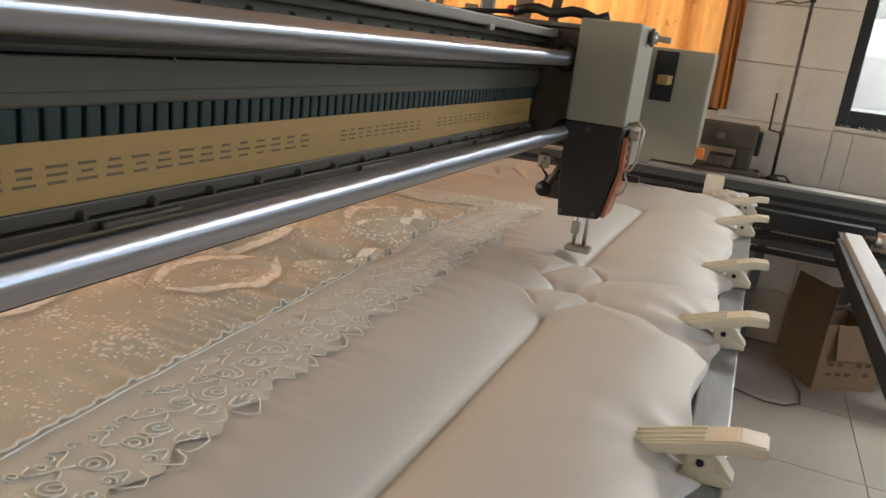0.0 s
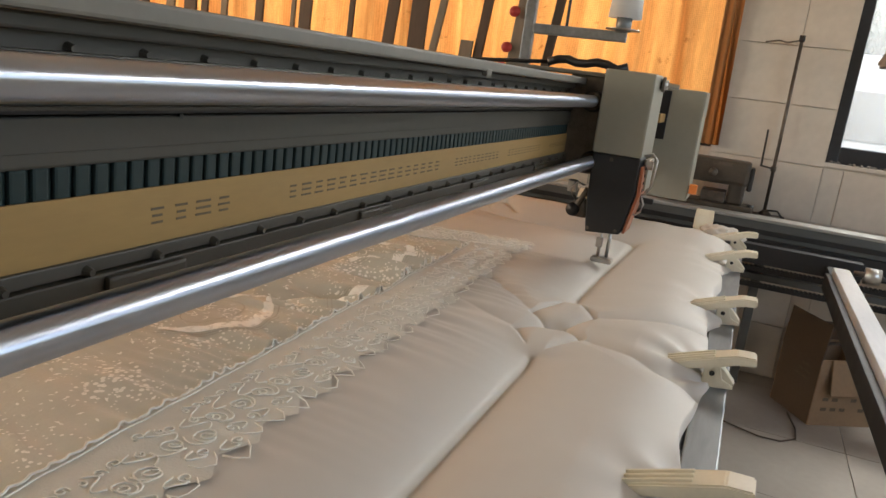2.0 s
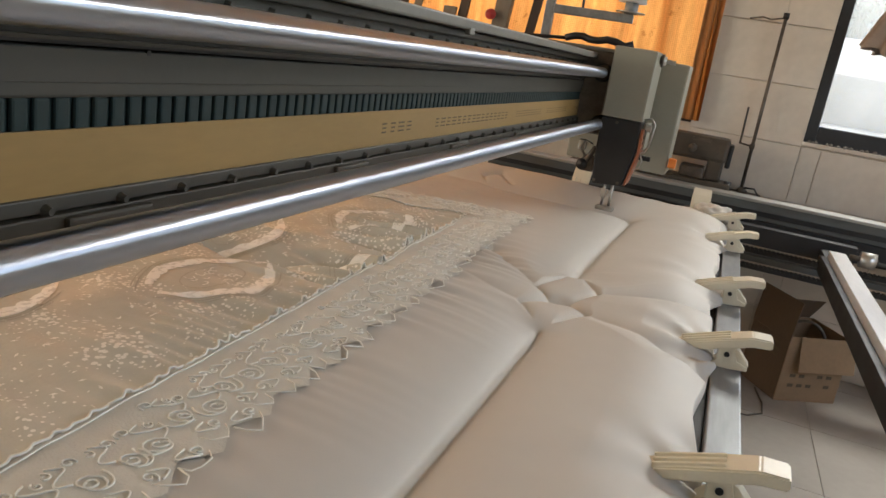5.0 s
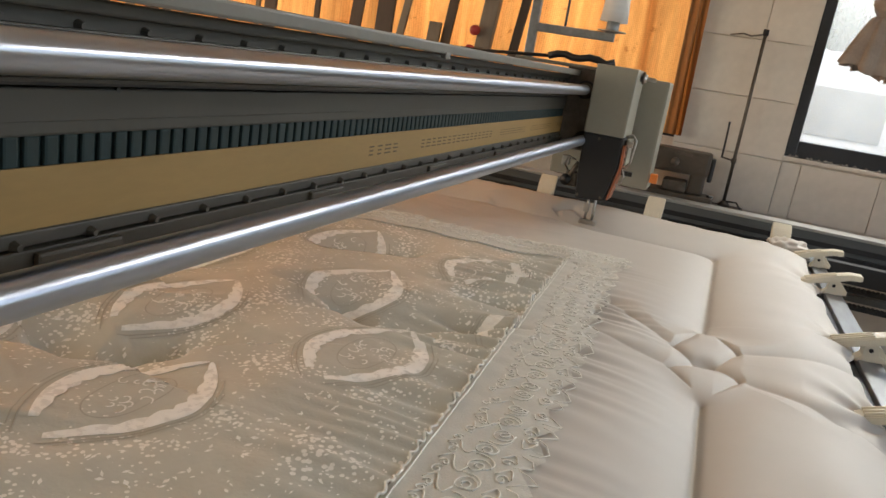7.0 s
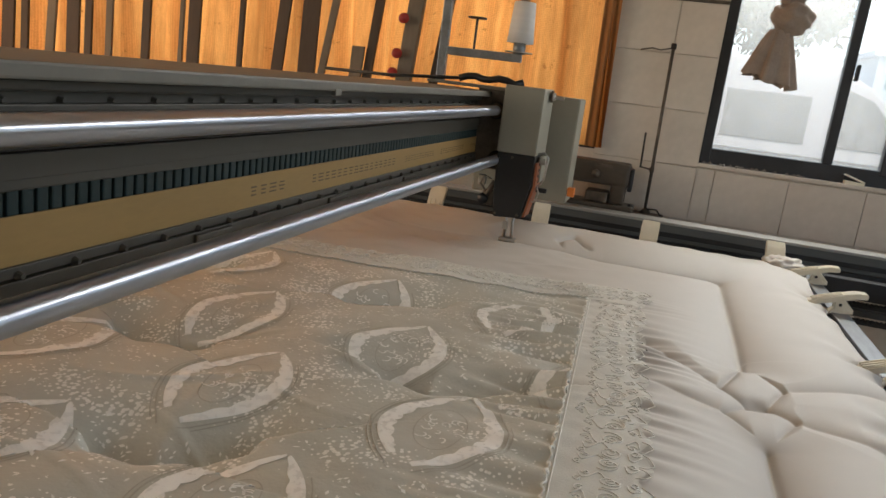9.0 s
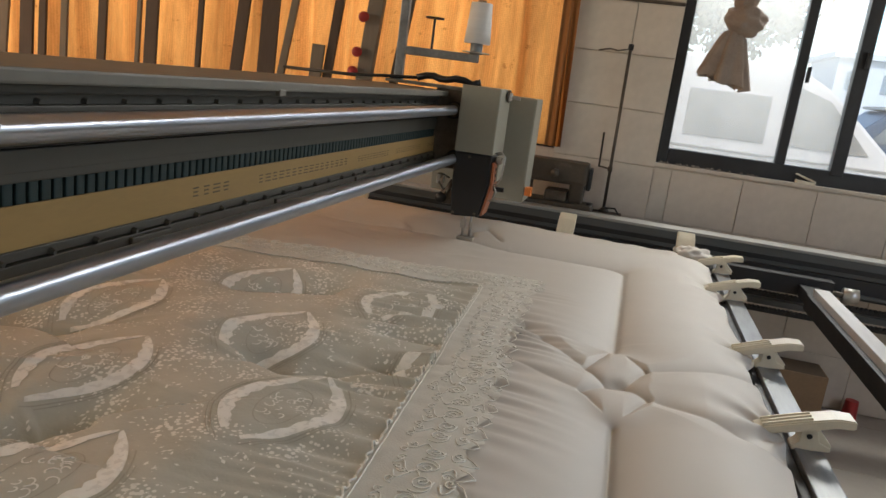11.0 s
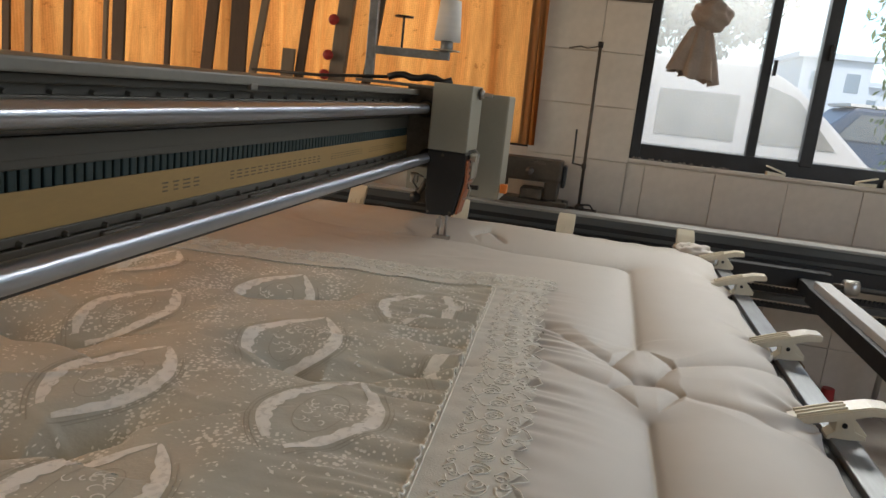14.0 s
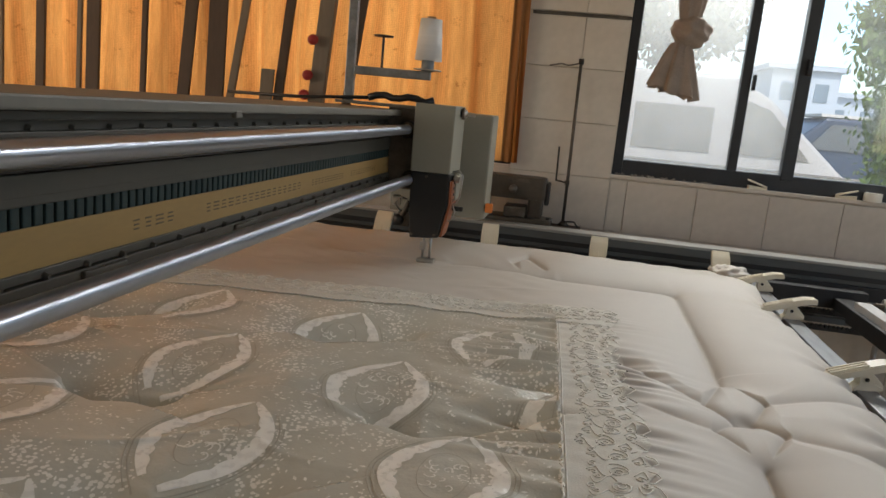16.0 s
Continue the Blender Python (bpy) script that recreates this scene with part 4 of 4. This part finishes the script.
# ---------- behind the machine ----------
def build_sewing_machine():
    s = thing("sewing_machine", "old dark industrial sewing machine on its table", "sewing machine")
    y0, y1 = 4.04, 4.16
    part("bed", box(-0.56, -0.10, y0 - 0.03, y1 + 0.03, 0.885, 0.925, 0.01), M_MACHINE, s)
    part("pillar", box(-0.235, -0.155, y0, y1, 0.925, 1.10, 0.015), M_MACHINE, s)
    part("arm", box(-0.50, -0.145, y0 - 0.005, y1 + 0.005, 1.02, 1.145, 0.02), M_MACHINE, s)
    part("needle_end", box(-0.52, -0.44, y0 + 0.01, y1 - 0.01, 0.95, 1.05, 0.015), M_MACHINE, s)
    part("end_cap", box(-0.150, -0.125, y0 + 0.01, y1 - 0.01, 1.0, 1.12, 0.01), M_BLACK, s)
    part("stitch_dial", rod((-0.32, y0 - 0.03, 1.075), (-0.32, y0 - 0.005, 1.075), 0.022, seg=20), M_GREASE, s, smooth=True)
    part("name_plate", box(-0.33, -0.24, y0 - 0.0085, y0 - 0.0055, 1.115, 1.13), M_GREASE, s)
    part("motor", box(-0.36, -0.24, y0 - 0.02, y1, 0.925, 0.985, 0.012), M_GREASE, s)
    part("oil_bottle", rod((-0.115, y0 + 0.03, 0.885), (-0.115, y0 + 0.03, 0.935), 0.018), M_BLACK, s, smooth=True)
    return s


build_sewing_machine()


def build_table():
    t = thing("sewing_table", "wooden sewing table behind the machine stand", "table")
    part("tabletop", box(-0.95, 0.06, 4.0, 4.25, 0.855, 0.884, 0.003), M_WOOD, t)
    for x in (-0.88, -0.01):
        part("leg", box(x - 0.02, x + 0.02, 4.05, 4.09, 0, 0.855, 0.003), M_RAIL, t)
        part("leg", box(x - 0.02, x + 0.02, 4.19, 4.23, 0, 0.855, 0.003), M_RAIL, t)
    return t


build_table()


def build_thread_stand():
    s = thing("thread_stand", "thin grey metal thread stand beside the sewing machine", "thread stand")
    y = 4.2
    part("foot", rod((-0.037, y, 0.885), (-0.037, y, 0.91), 0.035, seg=20, r2=0.012), M_GREASE, s, smooth=True)
    part("pole", rod((-0.040, y, 0.90), (-0.047, y, 1.765), 0.0085), M_GREASE, s, smooth=True)
    part("knob", rod((-0.047, y, 1.755), (-0.047, y, 1.785), 0.014), M_BLACK, s, smooth=True)
    part("upper_arm", tube([(-0.047, y, 1.762), (-0.11, y - 0.01, 1.745), (-0.15, y - 0.01, 1.752), (-0.21, y - 0.01, 1.738)], 0.004), M_GREASE, s, smooth=True)
    part("lower_arm", tube([(-0.043, y, 1.122), (-0.11, y - 0.01, 1.132)], 0.005), M_GREASE, s)
    part("spool_pin", rod((-0.104, y - 0.01, 1.13), (-0.108, y - 0.01, 1.315), 0.005), M_BLACK, s)
    part("collar", rod((-0.043, y, 1.11), (-0.043, y, 1.135), 0.013), M_GREASE, s)
    part("cable", tube([(-0.03, y - 0.02, 0.91), (0.02, y - 0.03, 0.915), (0.045, y - 0.03, 0.885)], 0.005), M_BLACK, s, smooth=True)
    return s


build_thread_stand()

conduit = tagged(part("wall_conduit", box(-0.335, 0.188, WALL_Y - 0.035, WALL_Y - 0.022, 2.005, 2.022, 0.003), M_GREASE), "dark thin conduit along the tiled wall", "conduit")


# poles and boards stored upright against the curtain
def pole(name, label, x0, x1, z1, w, d, y, material, lean_y=0.06):
    o = thing(name, label, "pole", "boards leaning on the curtain")
    bm = box(-w / 2, w / 2, -d / 2, d / 2, 0, 1, 0.0)
    h = z1
    bmesh.ops.transform(bm, matrix=Matrix.Diagonal((1, 1, h, 1)), verts=bm.verts[:])
    bmesh.ops.bevel(bm, geom=bm.edges[:], offset=0.003, segments=1, affect="EDGES")
    bmesh.ops.transform(bm, matrix=Matrix.Shear("XY", 4, ((x1 - x0) / h, lean_y / h)), verts=bm.verts[:])
    p = part("shaft", bm, material, o)
    o.location = (x0, y, 0)
    return o


for x0, x1, z1, w, m, lab in (
    (-2.895, -2.875, 2.6, 0.085, M_WOOD, "dark wooden board standing before the orange curtain"),
    (-2.99, -2.965, 2.5, 0.03, M_GREYWOOD, "narrow grey-brown batten standing before the curtain"),
    (-2.57, -2.545, 2.6, 0.035, M_WOOD, "narrow dark batten standing before the orange curtain"),
    (-2.40, -2.22, 2.5, 0.075, M_WOOD, "dark wooden board leaning before the orange curtain"),
    (-2.12, -2.09, 2.6, 0.11, M_WOOD, "broad dark board standing before the orange curtain"),
    (-2.20, -1.87, 2.4, 0.045, M_GREYWOOD, "grey steel bar leaning beside the boards"),
    (-1.84, -1.64, 2.3, 0.055, M_WOOD, "dark batten leaning before the orange curtain"),
    (-1.46, -1.21, 2.4, 0.05, M_WOOD, "dark batten leaning beside the switch post"),
    (-3.25, -3.22, 2.5, 0.06, M_WOOD, "dark wooden board standing before the orange curtain"),
    (-3.52, -3.50, 2.6, 0.05, M_GREYWOOD, "narrow grey-brown batten standing before the curtain"),
    (-3.80, -3.78, 2.6, 0.10, M_WOOD, "broad dark board standing before the orange curtain"),
    (-4.20, -4.16, 2.6, 0.06, M_WOOD, "dark wooden board standing before the orange curtain"),
    (-4.36, -4.28, 2.6, 0.10, M_WOOD, "broad dark board standing before the orange curtain"),
    (-4.06, -3.90, 2.5, 0.07, M_GREYWOOD, "grey-brown board leaning before the orange curtain"),
    (-3.68, -3.66, 2.6, 0.055, M_WOOD, "dark wooden board standing before the orange curtain"),
    (-4.60, -4.55, 2.6, 0.09, M_WOOD, "broad dark board standing before the orange curtain"),
):
    pole("upright_board", lab, x0, x1, z1, w, 0.02, 4.10, m)
short = pole("short_board", "short grey board standing on end before the curtain", -1.83, -1.775, 1.585, 0.075, 0.02, 4.06, M_GREYWOOD)
post = pole("switch_post", "grey painted post with small red knobs", -1.56, -1.39, 2.4, 0.085, 0.05, 4.02, M_GREYWOOD)
for z, dx in ((1.756, 0.07), (1.568, 0.05), (1.462, 0.035)):
    part("red_knob", rod((dx - 0.0 + 0.02, -0.03, z), (dx + 0.005, 0.0, z), 0.028, seg=14), M_RED, post, "small red knob", True)


# ---------- knotted cloth in the window ----------
def build_knot():
    k = thing("knotted_curtain", "taupe curtain tied in a knot before the window", "curtain")
    y = 4.17
    bm = bmesh.new()
    bmesh.ops.create_icosphere(bm, subdivisions=4, radius=1)
    for v in bm.verts:
        d = v.co.normalized()
        a = math.atan2(d.z, d.x)
        r = 1 + 0.10 * math.sin(3 * a + 5 * d.y) + 0.12 * noise.noise(d * 2.5) + 0.05 * math.sin(9 * (d.x * 0.6 + d.z) )
        v.co = Vector((0.485 + d.x * 0.098 * r, y + d.y * 0.075 * r, 1.955 + d.z * 0.078 * r))
    part("knot", bm, M_CLOTHB, k, smooth=True)

    def fall(z0, z1, c0, c1, w0, w1, seed):
        n, m = 64, 16
        verts, faces = [], []
        for j in range(m + 1):
            t = j / m
            for i in range(n):
                a = math.tau * i / n
                w = w0 + (w1 - w0) * t ** 0.8
                f = 1 + (0.10 + 0.16 * t) * math.sin(7 * a + seed + 0.6 * t) + 0.06 * math.sin(13 * a)
                verts.append((c0 + (c1 - c0) * t + w * math.cos(a) * f, y + 0.55 * w * math.sin(a) * f, z0 + (z1 - z0) * t + 0.012 * t * math.sin(5 * a + seed) - 0.03 * t * math.cos(a)))
        for j in range(m):
            for i in range(n):
                faces.append((j * n + i, j * n + (i + 1) % n, (j + 1) * n + (i + 1) % n, (j + 1) * n + i))
        me = bpy.data.meshes.new("fall")
        me.from_pydata(verts, [], faces)
        me.materials.append(M_CLOTHB)
        me.shade_smooth()
        return me

    for me in (fall(1.90, 1.645, 0.445, 0.43, 0.045, 0.115, 0.4), fall(2.02, 2.75, 0.47, 0.48, 0.05, 0.13, 2.0)):
        o = new("fall", me)
        o.parent = k
    return k


build_knot()


# ---------- on the sill ----------
def sill_clip_at(name, label, x, rz):
    o = thing(name, label, "clip", "things on the sill")
    part("jaw", prism([(-0.05, 0.0), (0.05, 0.0), (0.05, 0.012), (-0.05, 0.02)], -0.012, 0.012, 0.002), M_CLIP, o)
    part("jaw", prism([(-0.055, 0.045), (-0.05, 0.052), (0.05, 0.020), (0.05, 0.010)], -0.012, 0.012, 0.002), M_CLIP, o)
    o.matrix_world = pose(x, WALL_Y + 0.0, SILL_Z, 0, 0, rz)
    return o


sill_clip_at("plastic_clip", "ivory plastic clip lying on the window sill", 0.955, 10)
sill_clip_at("plastic_clip", "ivory plastic clip lying near the tape roll", 1.40, 165)
roll = tagged(part("tape_roll", rod((1.53, WALL_Y + 0.005, SILL_Z), (1.53, WALL_Y + 0.005, SILL_Z + 0.045), 0.045, seg=28), M_SHRINK, smooth=False), "pale roll of tape on the window sill", "tape roll")
bm = bmesh.new()
rng = random.Random(8)
for _ in range(60):
    x, s = rng.uniform(0.2, 0.72), rng.uniform(0.002, 0.010)
    bmesh.ops.create_icosphere(bm, subdivisions=1, radius=s, matrix=Matrix.Translation((x, WALL_Y + rng.uniform(-0.008, 0.016), SILL_Z + s * 0.5)))
tagged(part("grit", bm, M_DUST), "grey crumbs of mortar along the sill", "grit", kind="stuff")


# ---------- cartons on the floor ----------
def build_carton():
    c = thing("cardboard_box", "open brown cardboard carton with printed marks and raised side flap", "box", at=pose(0.333, 3.72, 0, 0, 0, 32))
    w, d, h = 0.335, 0.30, 0.33
    part("front", box(0, w, 0, 0.005, 0, h), M_CARD, c)
    part("back", box(0, w, d - 0.005, d, 0, h), M_CARD, c)
    part("side", prism([(0, 0), (0.005, 0), (0.005, 0.30), (0, 0.30)], 0.006, d - 0.006), M_CARDSHADE, c)
    part("side", box(w - 0.005, w, 0.006, d - 0.006, 0, h), M_CARD, c)
    part("bottom", box(0.006, w - 0.006, 0.006, d - 0.006, 0.001, 0.006), M_CARD, c)
    up = part("flap", box(-0.004, 0.001, 0.0, d, 0, 0.195), M_CARDSHADE, c, "side flap standing upright, with shade in its colour")
    up.matrix_local = pose(0.0, 0.0, 0.302, 0, 4, 0)
    fl = part("flap", box(0.05, w + 0.02, -0.005, 0, -0.165, 0), M_CARD, c, "pale flap folded over the front")
    fl.matrix_local = pose(0, -0.002, h + 0.002, -14, 0, 0)
    bk = part("flap", box(0.02, w - 0.02, 0, 0.005, 0, 0.14), M_CARDSHADE, c)
    bk.matrix_local = pose(0, d, h, 35, 0, 0)
    for k in range(5):
        for j in range(2):
            if (k + j) % 4 != 3:
                part("print_mark", box(0.05 + k * 0.05, 0.08 + k * 0.05, -0.0012, -0.0002, 0.075 + j * 0.05, 0.092 + j * 0.05), M_INK, c)
    bars = bmesh.new()
    for k in range(3):
        box(-0.0016, -0.0004, 0.06, 0.17 - 0.02 * k, 0.20 + k * 0.03, 0.212 + k * 0.03, bm=bars)
    part("print_mark", bars, M_INK, c)
    return c


build_carton()
tagged(part("hose", tube([(0.40 + 0.10 * math.cos(a), 3.84, 0.26 + 0.13 * math.sin(a)) for a in np.linspace(0.1, 2.9, 16)], 0.008), M_GREASE, smooth=True), "grey hose curling out of the carton", "hose")
tagged(part("floor_cable", tube([(-0.25, 3.62, 0.006), (-0.10, 3.52, 0.006), (0.0, 3.47, 0.006), (0.12, 3.42, 0.006), (0.21, 3.43, 0.006), (0.275, 3.50, 0.006), (0.28, 3.62, 0.006), (0.25, 3.80, 0.006)], 0.004), M_GREASE, smooth=True), "dark thin cable lying on the floor", "cable")


def build_stool():
    s = thing("metal_stool", "small pale metal stand by the wall", "stand")
    for dx in (0, 0.22):
        part("leg", rod((1.62 + dx, 4.12, 0), (1.64 + dx * 0.9, 4.14, 0.52), 0.014), M_STEEL, s, smooth=True)
    part("bar", box(1.60, 1.88, 4.11, 4.16, 0.52, 0.545, 0.003), M_STEEL, s)
    return s


build_stool()
tagged(part("red_bucket", rod((1.42, 4.19, 0.0), (1.42, 4.19, 0.10), 0.04, seg=24, r2=0.032), M_RED, smooth=False), "small red plastic pot on the floor", "pot")
cb = thing("small_carton", "small brown open carton on the floor", "box")
part("body", box(0.98, 1.22, 3.98, 4.2, 0.0, 0.26, 0.004), M_CARD, cb)
# dark sheet on the solid body stands in for the shaded inside
part("shaded_mouth", box(0.99, 1.21, 3.99, 4.19, 0.2605, 0.263), M_CARDSHADE, cb)


# ---------- outside ----------
def build_van():
    v = thing("van", "white van parked outside the dusty window", "van")
    white = mat("van_white", (0.66, 0.645, 0.61), 0.35, vary=0.06, scale=1.5)
    dark = mat("van_glass", (0.30, 0.29, 0.26), 0.2, vary=0.3, scale=3)
    part("body", prism([(-2.2, 0.15), (4.6, 0.15), (4.7, 0.75), (3.9, 0.98), (2.75, 2.0), (2.2, 2.30), (-2.0, 2.34), (-2.25, 2.1)], 12.0, 13.8, 0.05), white, v)
    for x0, x1 in ((0.78, 1.95), (-1.2, 0.45)):
        part("side_window", box(x0, x1, 11.975, 12.0, 1.13, 1.82, 0.012), dark, v)
    part("front_window", prism([(2.25, 1.15), (3.4, 1.15), (2.75, 1.85), (2.3, 2.0)], 11.975, 12.0), dark, v)
    for x in (-1.1, 3.6):
        part("wheel", rod((x, 11.95, 0.17), (x, 12.2, 0.17), 0.33, seg=24), M_RUBBER, v, smooth=False)
    part("trim_line", box(-2.1, 4.3, 11.985, 12.0, 0.93, 0.97), dark, v)
    return v


build_van()


def build_house(x0, x1, y0, z1, label):
    h = thing("house", label, "house")
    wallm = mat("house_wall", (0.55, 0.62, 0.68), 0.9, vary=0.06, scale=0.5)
    glass = mat("house_glass", (0.20, 0.27, 0.33), 0.2, vary=0.2, scale=1)
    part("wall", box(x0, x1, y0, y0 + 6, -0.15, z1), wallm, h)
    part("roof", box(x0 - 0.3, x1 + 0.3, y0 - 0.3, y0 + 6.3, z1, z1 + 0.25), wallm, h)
    n = max(2, int((x1 - x0) / 1.4))
    for r in range(max(1, int(z1 / 2.4))):
        for k in range(n):
            x = x0 + (k + 0.5) * (x1 - x0) / n
            part("window", box(x - 0.32, x + 0.32, y0 - 0.03, y0, z1 - 1.5 - r * 1.6, z1 - 0.6 - r * 1.6), glass, h)
    return h


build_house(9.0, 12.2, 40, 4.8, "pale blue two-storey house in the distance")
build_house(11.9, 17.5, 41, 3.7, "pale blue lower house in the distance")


def build_shed():
    s = thing("parked_car", "dark blue vehicle parked beyond the van", "car")
    bl = mat("car_blue", (0.05, 0.08, 0.13), 0.3)
    part("body", prism([(4.1, 0.2), (8.6, 0.2), (8.6, 1.2), (7.6, 1.3), (7.0, 1.95), (4.9, 1.95), (4.2, 1.3)], 16.5, 18.3, 0.06), bl, s)
    part("roof_rack", box(4.8, 7.1, 16.6, 18.2, 1.97, 2.03), M_LABEL, s)
    part("side_window", prism([(4.6, 1.3), (7.3, 1.3), (6.9, 1.82), (5.0, 1.82)], 16.46, 16.5), mat("car_glass", (0.12, 0.15, 0.17), 0.1), s)
    for x in (5.0, 7.7):
        part("wheel", rod((x, 16.45, 0.17), (x, 16.7, 0.17), 0.32, seg=24), M_RUBBER, s)
    return s


build_shed()


def build_tree(name, label, x, y, trunk_h, rx, rz, n, leaf, seed, green):
    t = thing(name, label, "tree")
    rr = random.Random(seed)
    bark = mat("bark", (0.10, 0.075, 0.05), 0.9, vary=0.3, scale=6)
    part("trunk", rod((x, y, -0.15), (x + 0.1, y, trunk_h + rz * 0.4), 0.13, seg=10, r2=0.05), bark, t)
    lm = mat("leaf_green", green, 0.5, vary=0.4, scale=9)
    hubs = [(x + rr.gauss(0, rx * 0.5), y + rr.gauss(0, rx * 0.4), trunk_h + rz * rr.uniform(-0.25, 1.0)) for _ in range(26)]
    for h in hubs[:8]:
        part("limb", rod((x + 0.05, y, trunk_h * 0.8), h, 0.03, seg=6, r2=0.01), bark, t)
    bm = bmesh.new()
    for _ in range(n):
        h = rr.choice(hubs)
        c = Vector(h) + Vector((rr.gauss(0, rx * 0.18), rr.gauss(0, rx * 0.18), rr.gauss(0, rz * 0.12)))
        m = Euler((rr.uniform(0, 6), rr.uniform(0, 6), rr.uniform(0, 6))).to_matrix()
        s = leaf * rr.uniform(0.6, 1.3)
        bm.faces.new([bm.verts.new(c + m @ Vector(q) * s) for q in ((-1, 0, 0), (0, -0.45, 0.1), (1, 0, 0), (0, 0.45, 0.1))])
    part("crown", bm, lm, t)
    return t


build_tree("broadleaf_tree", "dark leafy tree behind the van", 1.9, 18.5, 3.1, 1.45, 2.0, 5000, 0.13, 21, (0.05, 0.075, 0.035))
# the near tree's leaf green is raised and yellowed to carry sunlight
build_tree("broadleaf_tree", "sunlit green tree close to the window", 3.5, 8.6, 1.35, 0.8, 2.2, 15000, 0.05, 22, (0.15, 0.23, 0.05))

# ---------- wall and floor tiles ----------
TILE_W, TILE_H = 0.372, 0.289


def tile_mesh(w, h, t, material, name):
    return mesh_of(box(-w / 2, w / 2, -t, 0, -h / 2, h / 2, 0.0025), name, material)


tile_cache = {}


def wall_tile(x0, x1, z0, z1, y):
    key = (round(x1 - x0, 3), round(z1 - z0, 3))
    if key not in tile_cache:
        tile_cache[key] = tile_mesh(key[0] - 0.003, key[1] - 0.003, 0.010, M_WALL, "tile")
    o = new("tile", tile_cache[key])
    o.parent = wall_back
    o.location = ((x0 + x1) / 2, y + 0.0, (z0 + z1) / 2)


ROWS = [0.004 + 0.0] + [1.163 - TILE_H * k for k in (3, 2, 1, 0)] + [1.452, 1.738, 2.026, 2.314, 2.60, 2.89]
for xa, xb in ((-0.42 + 0.05, -0.047), (-0.047, WIN_X - 0.004)):
    for za, zb in zip(ROWS, ROWS[1:]):
        wall_tile(xa, xb, za, zb, WALL_Y - 0.012)
for xa, xb in ((WIN_X - 0.004, 0.282), (0.282, 0.654), (0.654, 1.026), (1.026, 1.398), (1.398, 1.77), (1.77, 2.142), (2.142, WIN_X1)):
    for za, zb in zip(ROWS[:5], ROWS[1:5]):
        wall_tile(xa, xb, za, zb, WALL_Y + 0.006)
fme = mesh_of(box(-0.2985, 0.2985, -0.2985, 0.2985, -0.008, 0.0, 0.002), "floor_tile", M_FLOOR)
for i in range(7):
    for j in range(9):
        o = new("floor_tile", fme)
        o.parent = floor
        o.location = (-1.62 + 0.6 * i, -0.40 + 0.6 * j, 0.0)


# ---------- what moves ----------
QROWS = [(0, -0.510), (0.5, -0.522), (1, -0.526), (2, -0.525), (4.2, -0.525), (5.0, -0.45), (5.6, -0.33), (6.5, -0.158), (7, -0.050), (7.5, 0.075), (8, 0.156), (8.5, 0.218), (9, 0.299), (9.5, 0.328), (10, 0.240), (10.4, 0.165), (11.2, 0.10), (12, 0.105), (12.5, 0.143), (13, 0.214), (13.5, 0.233), (14, 0.218), (14.5, 0.272), (15, 0.341), (15.5, 0.396), (16, 0.444)]
HROWS = [(0, 2.084), (0.5, 2.175), (1, 2.265), (1.5, 2.365), (2, 2.495), (2.5, 2.613), (3, 2.715), (3.5, 2.817), (4, 2.905), (4.6, 2.98), (5.4, 3.02), (6.5, 3.03), (7, 3.033), (8, 3.028), (9, 2.993), (10, 2.985), (11.2, 3.01), (12.5, 3.008), (13.5, 2.99), (14.5, 2.987), (16, 2.955)]
TROWS = [(0, 0.163), (0.75, 0.33), (1.5, 0.500), (2.5, 0.769), (3.5, 1.0), (4.2, 1.13), (5.2, 1.26), (7, 1.292), (9, 1.26), (12.5, 1.27), (14.5, 1.25), (16, 1.22)]
FOOT_X, FOOT_Z = -0.548, 0.850


GIVE = 0.045  # the clamped edge gives a little once the frame has run out


def slack(t):
    return GIVE * min(1.0, max(0.0, (t - 4.2) / 2.3))


def motions():
    walk(frame_ob, [(t, pose(q + slack(t), 0, 0)) for t, q in QROWS])
    walk(quilt, [(t, pose(q, 0, 0)) for t, q in QROWS])
    for c, m in clips:
        walk(c, [(t, pose(q + slack(t), 0, 0) @ m) for t, q in QROWS])
    walk(head, [(t, pose(FOOT_X, y, FOOT_Z)) for t, y in HROWS])
    walk(tape, [(t, pose(0, y, 0)) for t, y in TROWS])


motions()
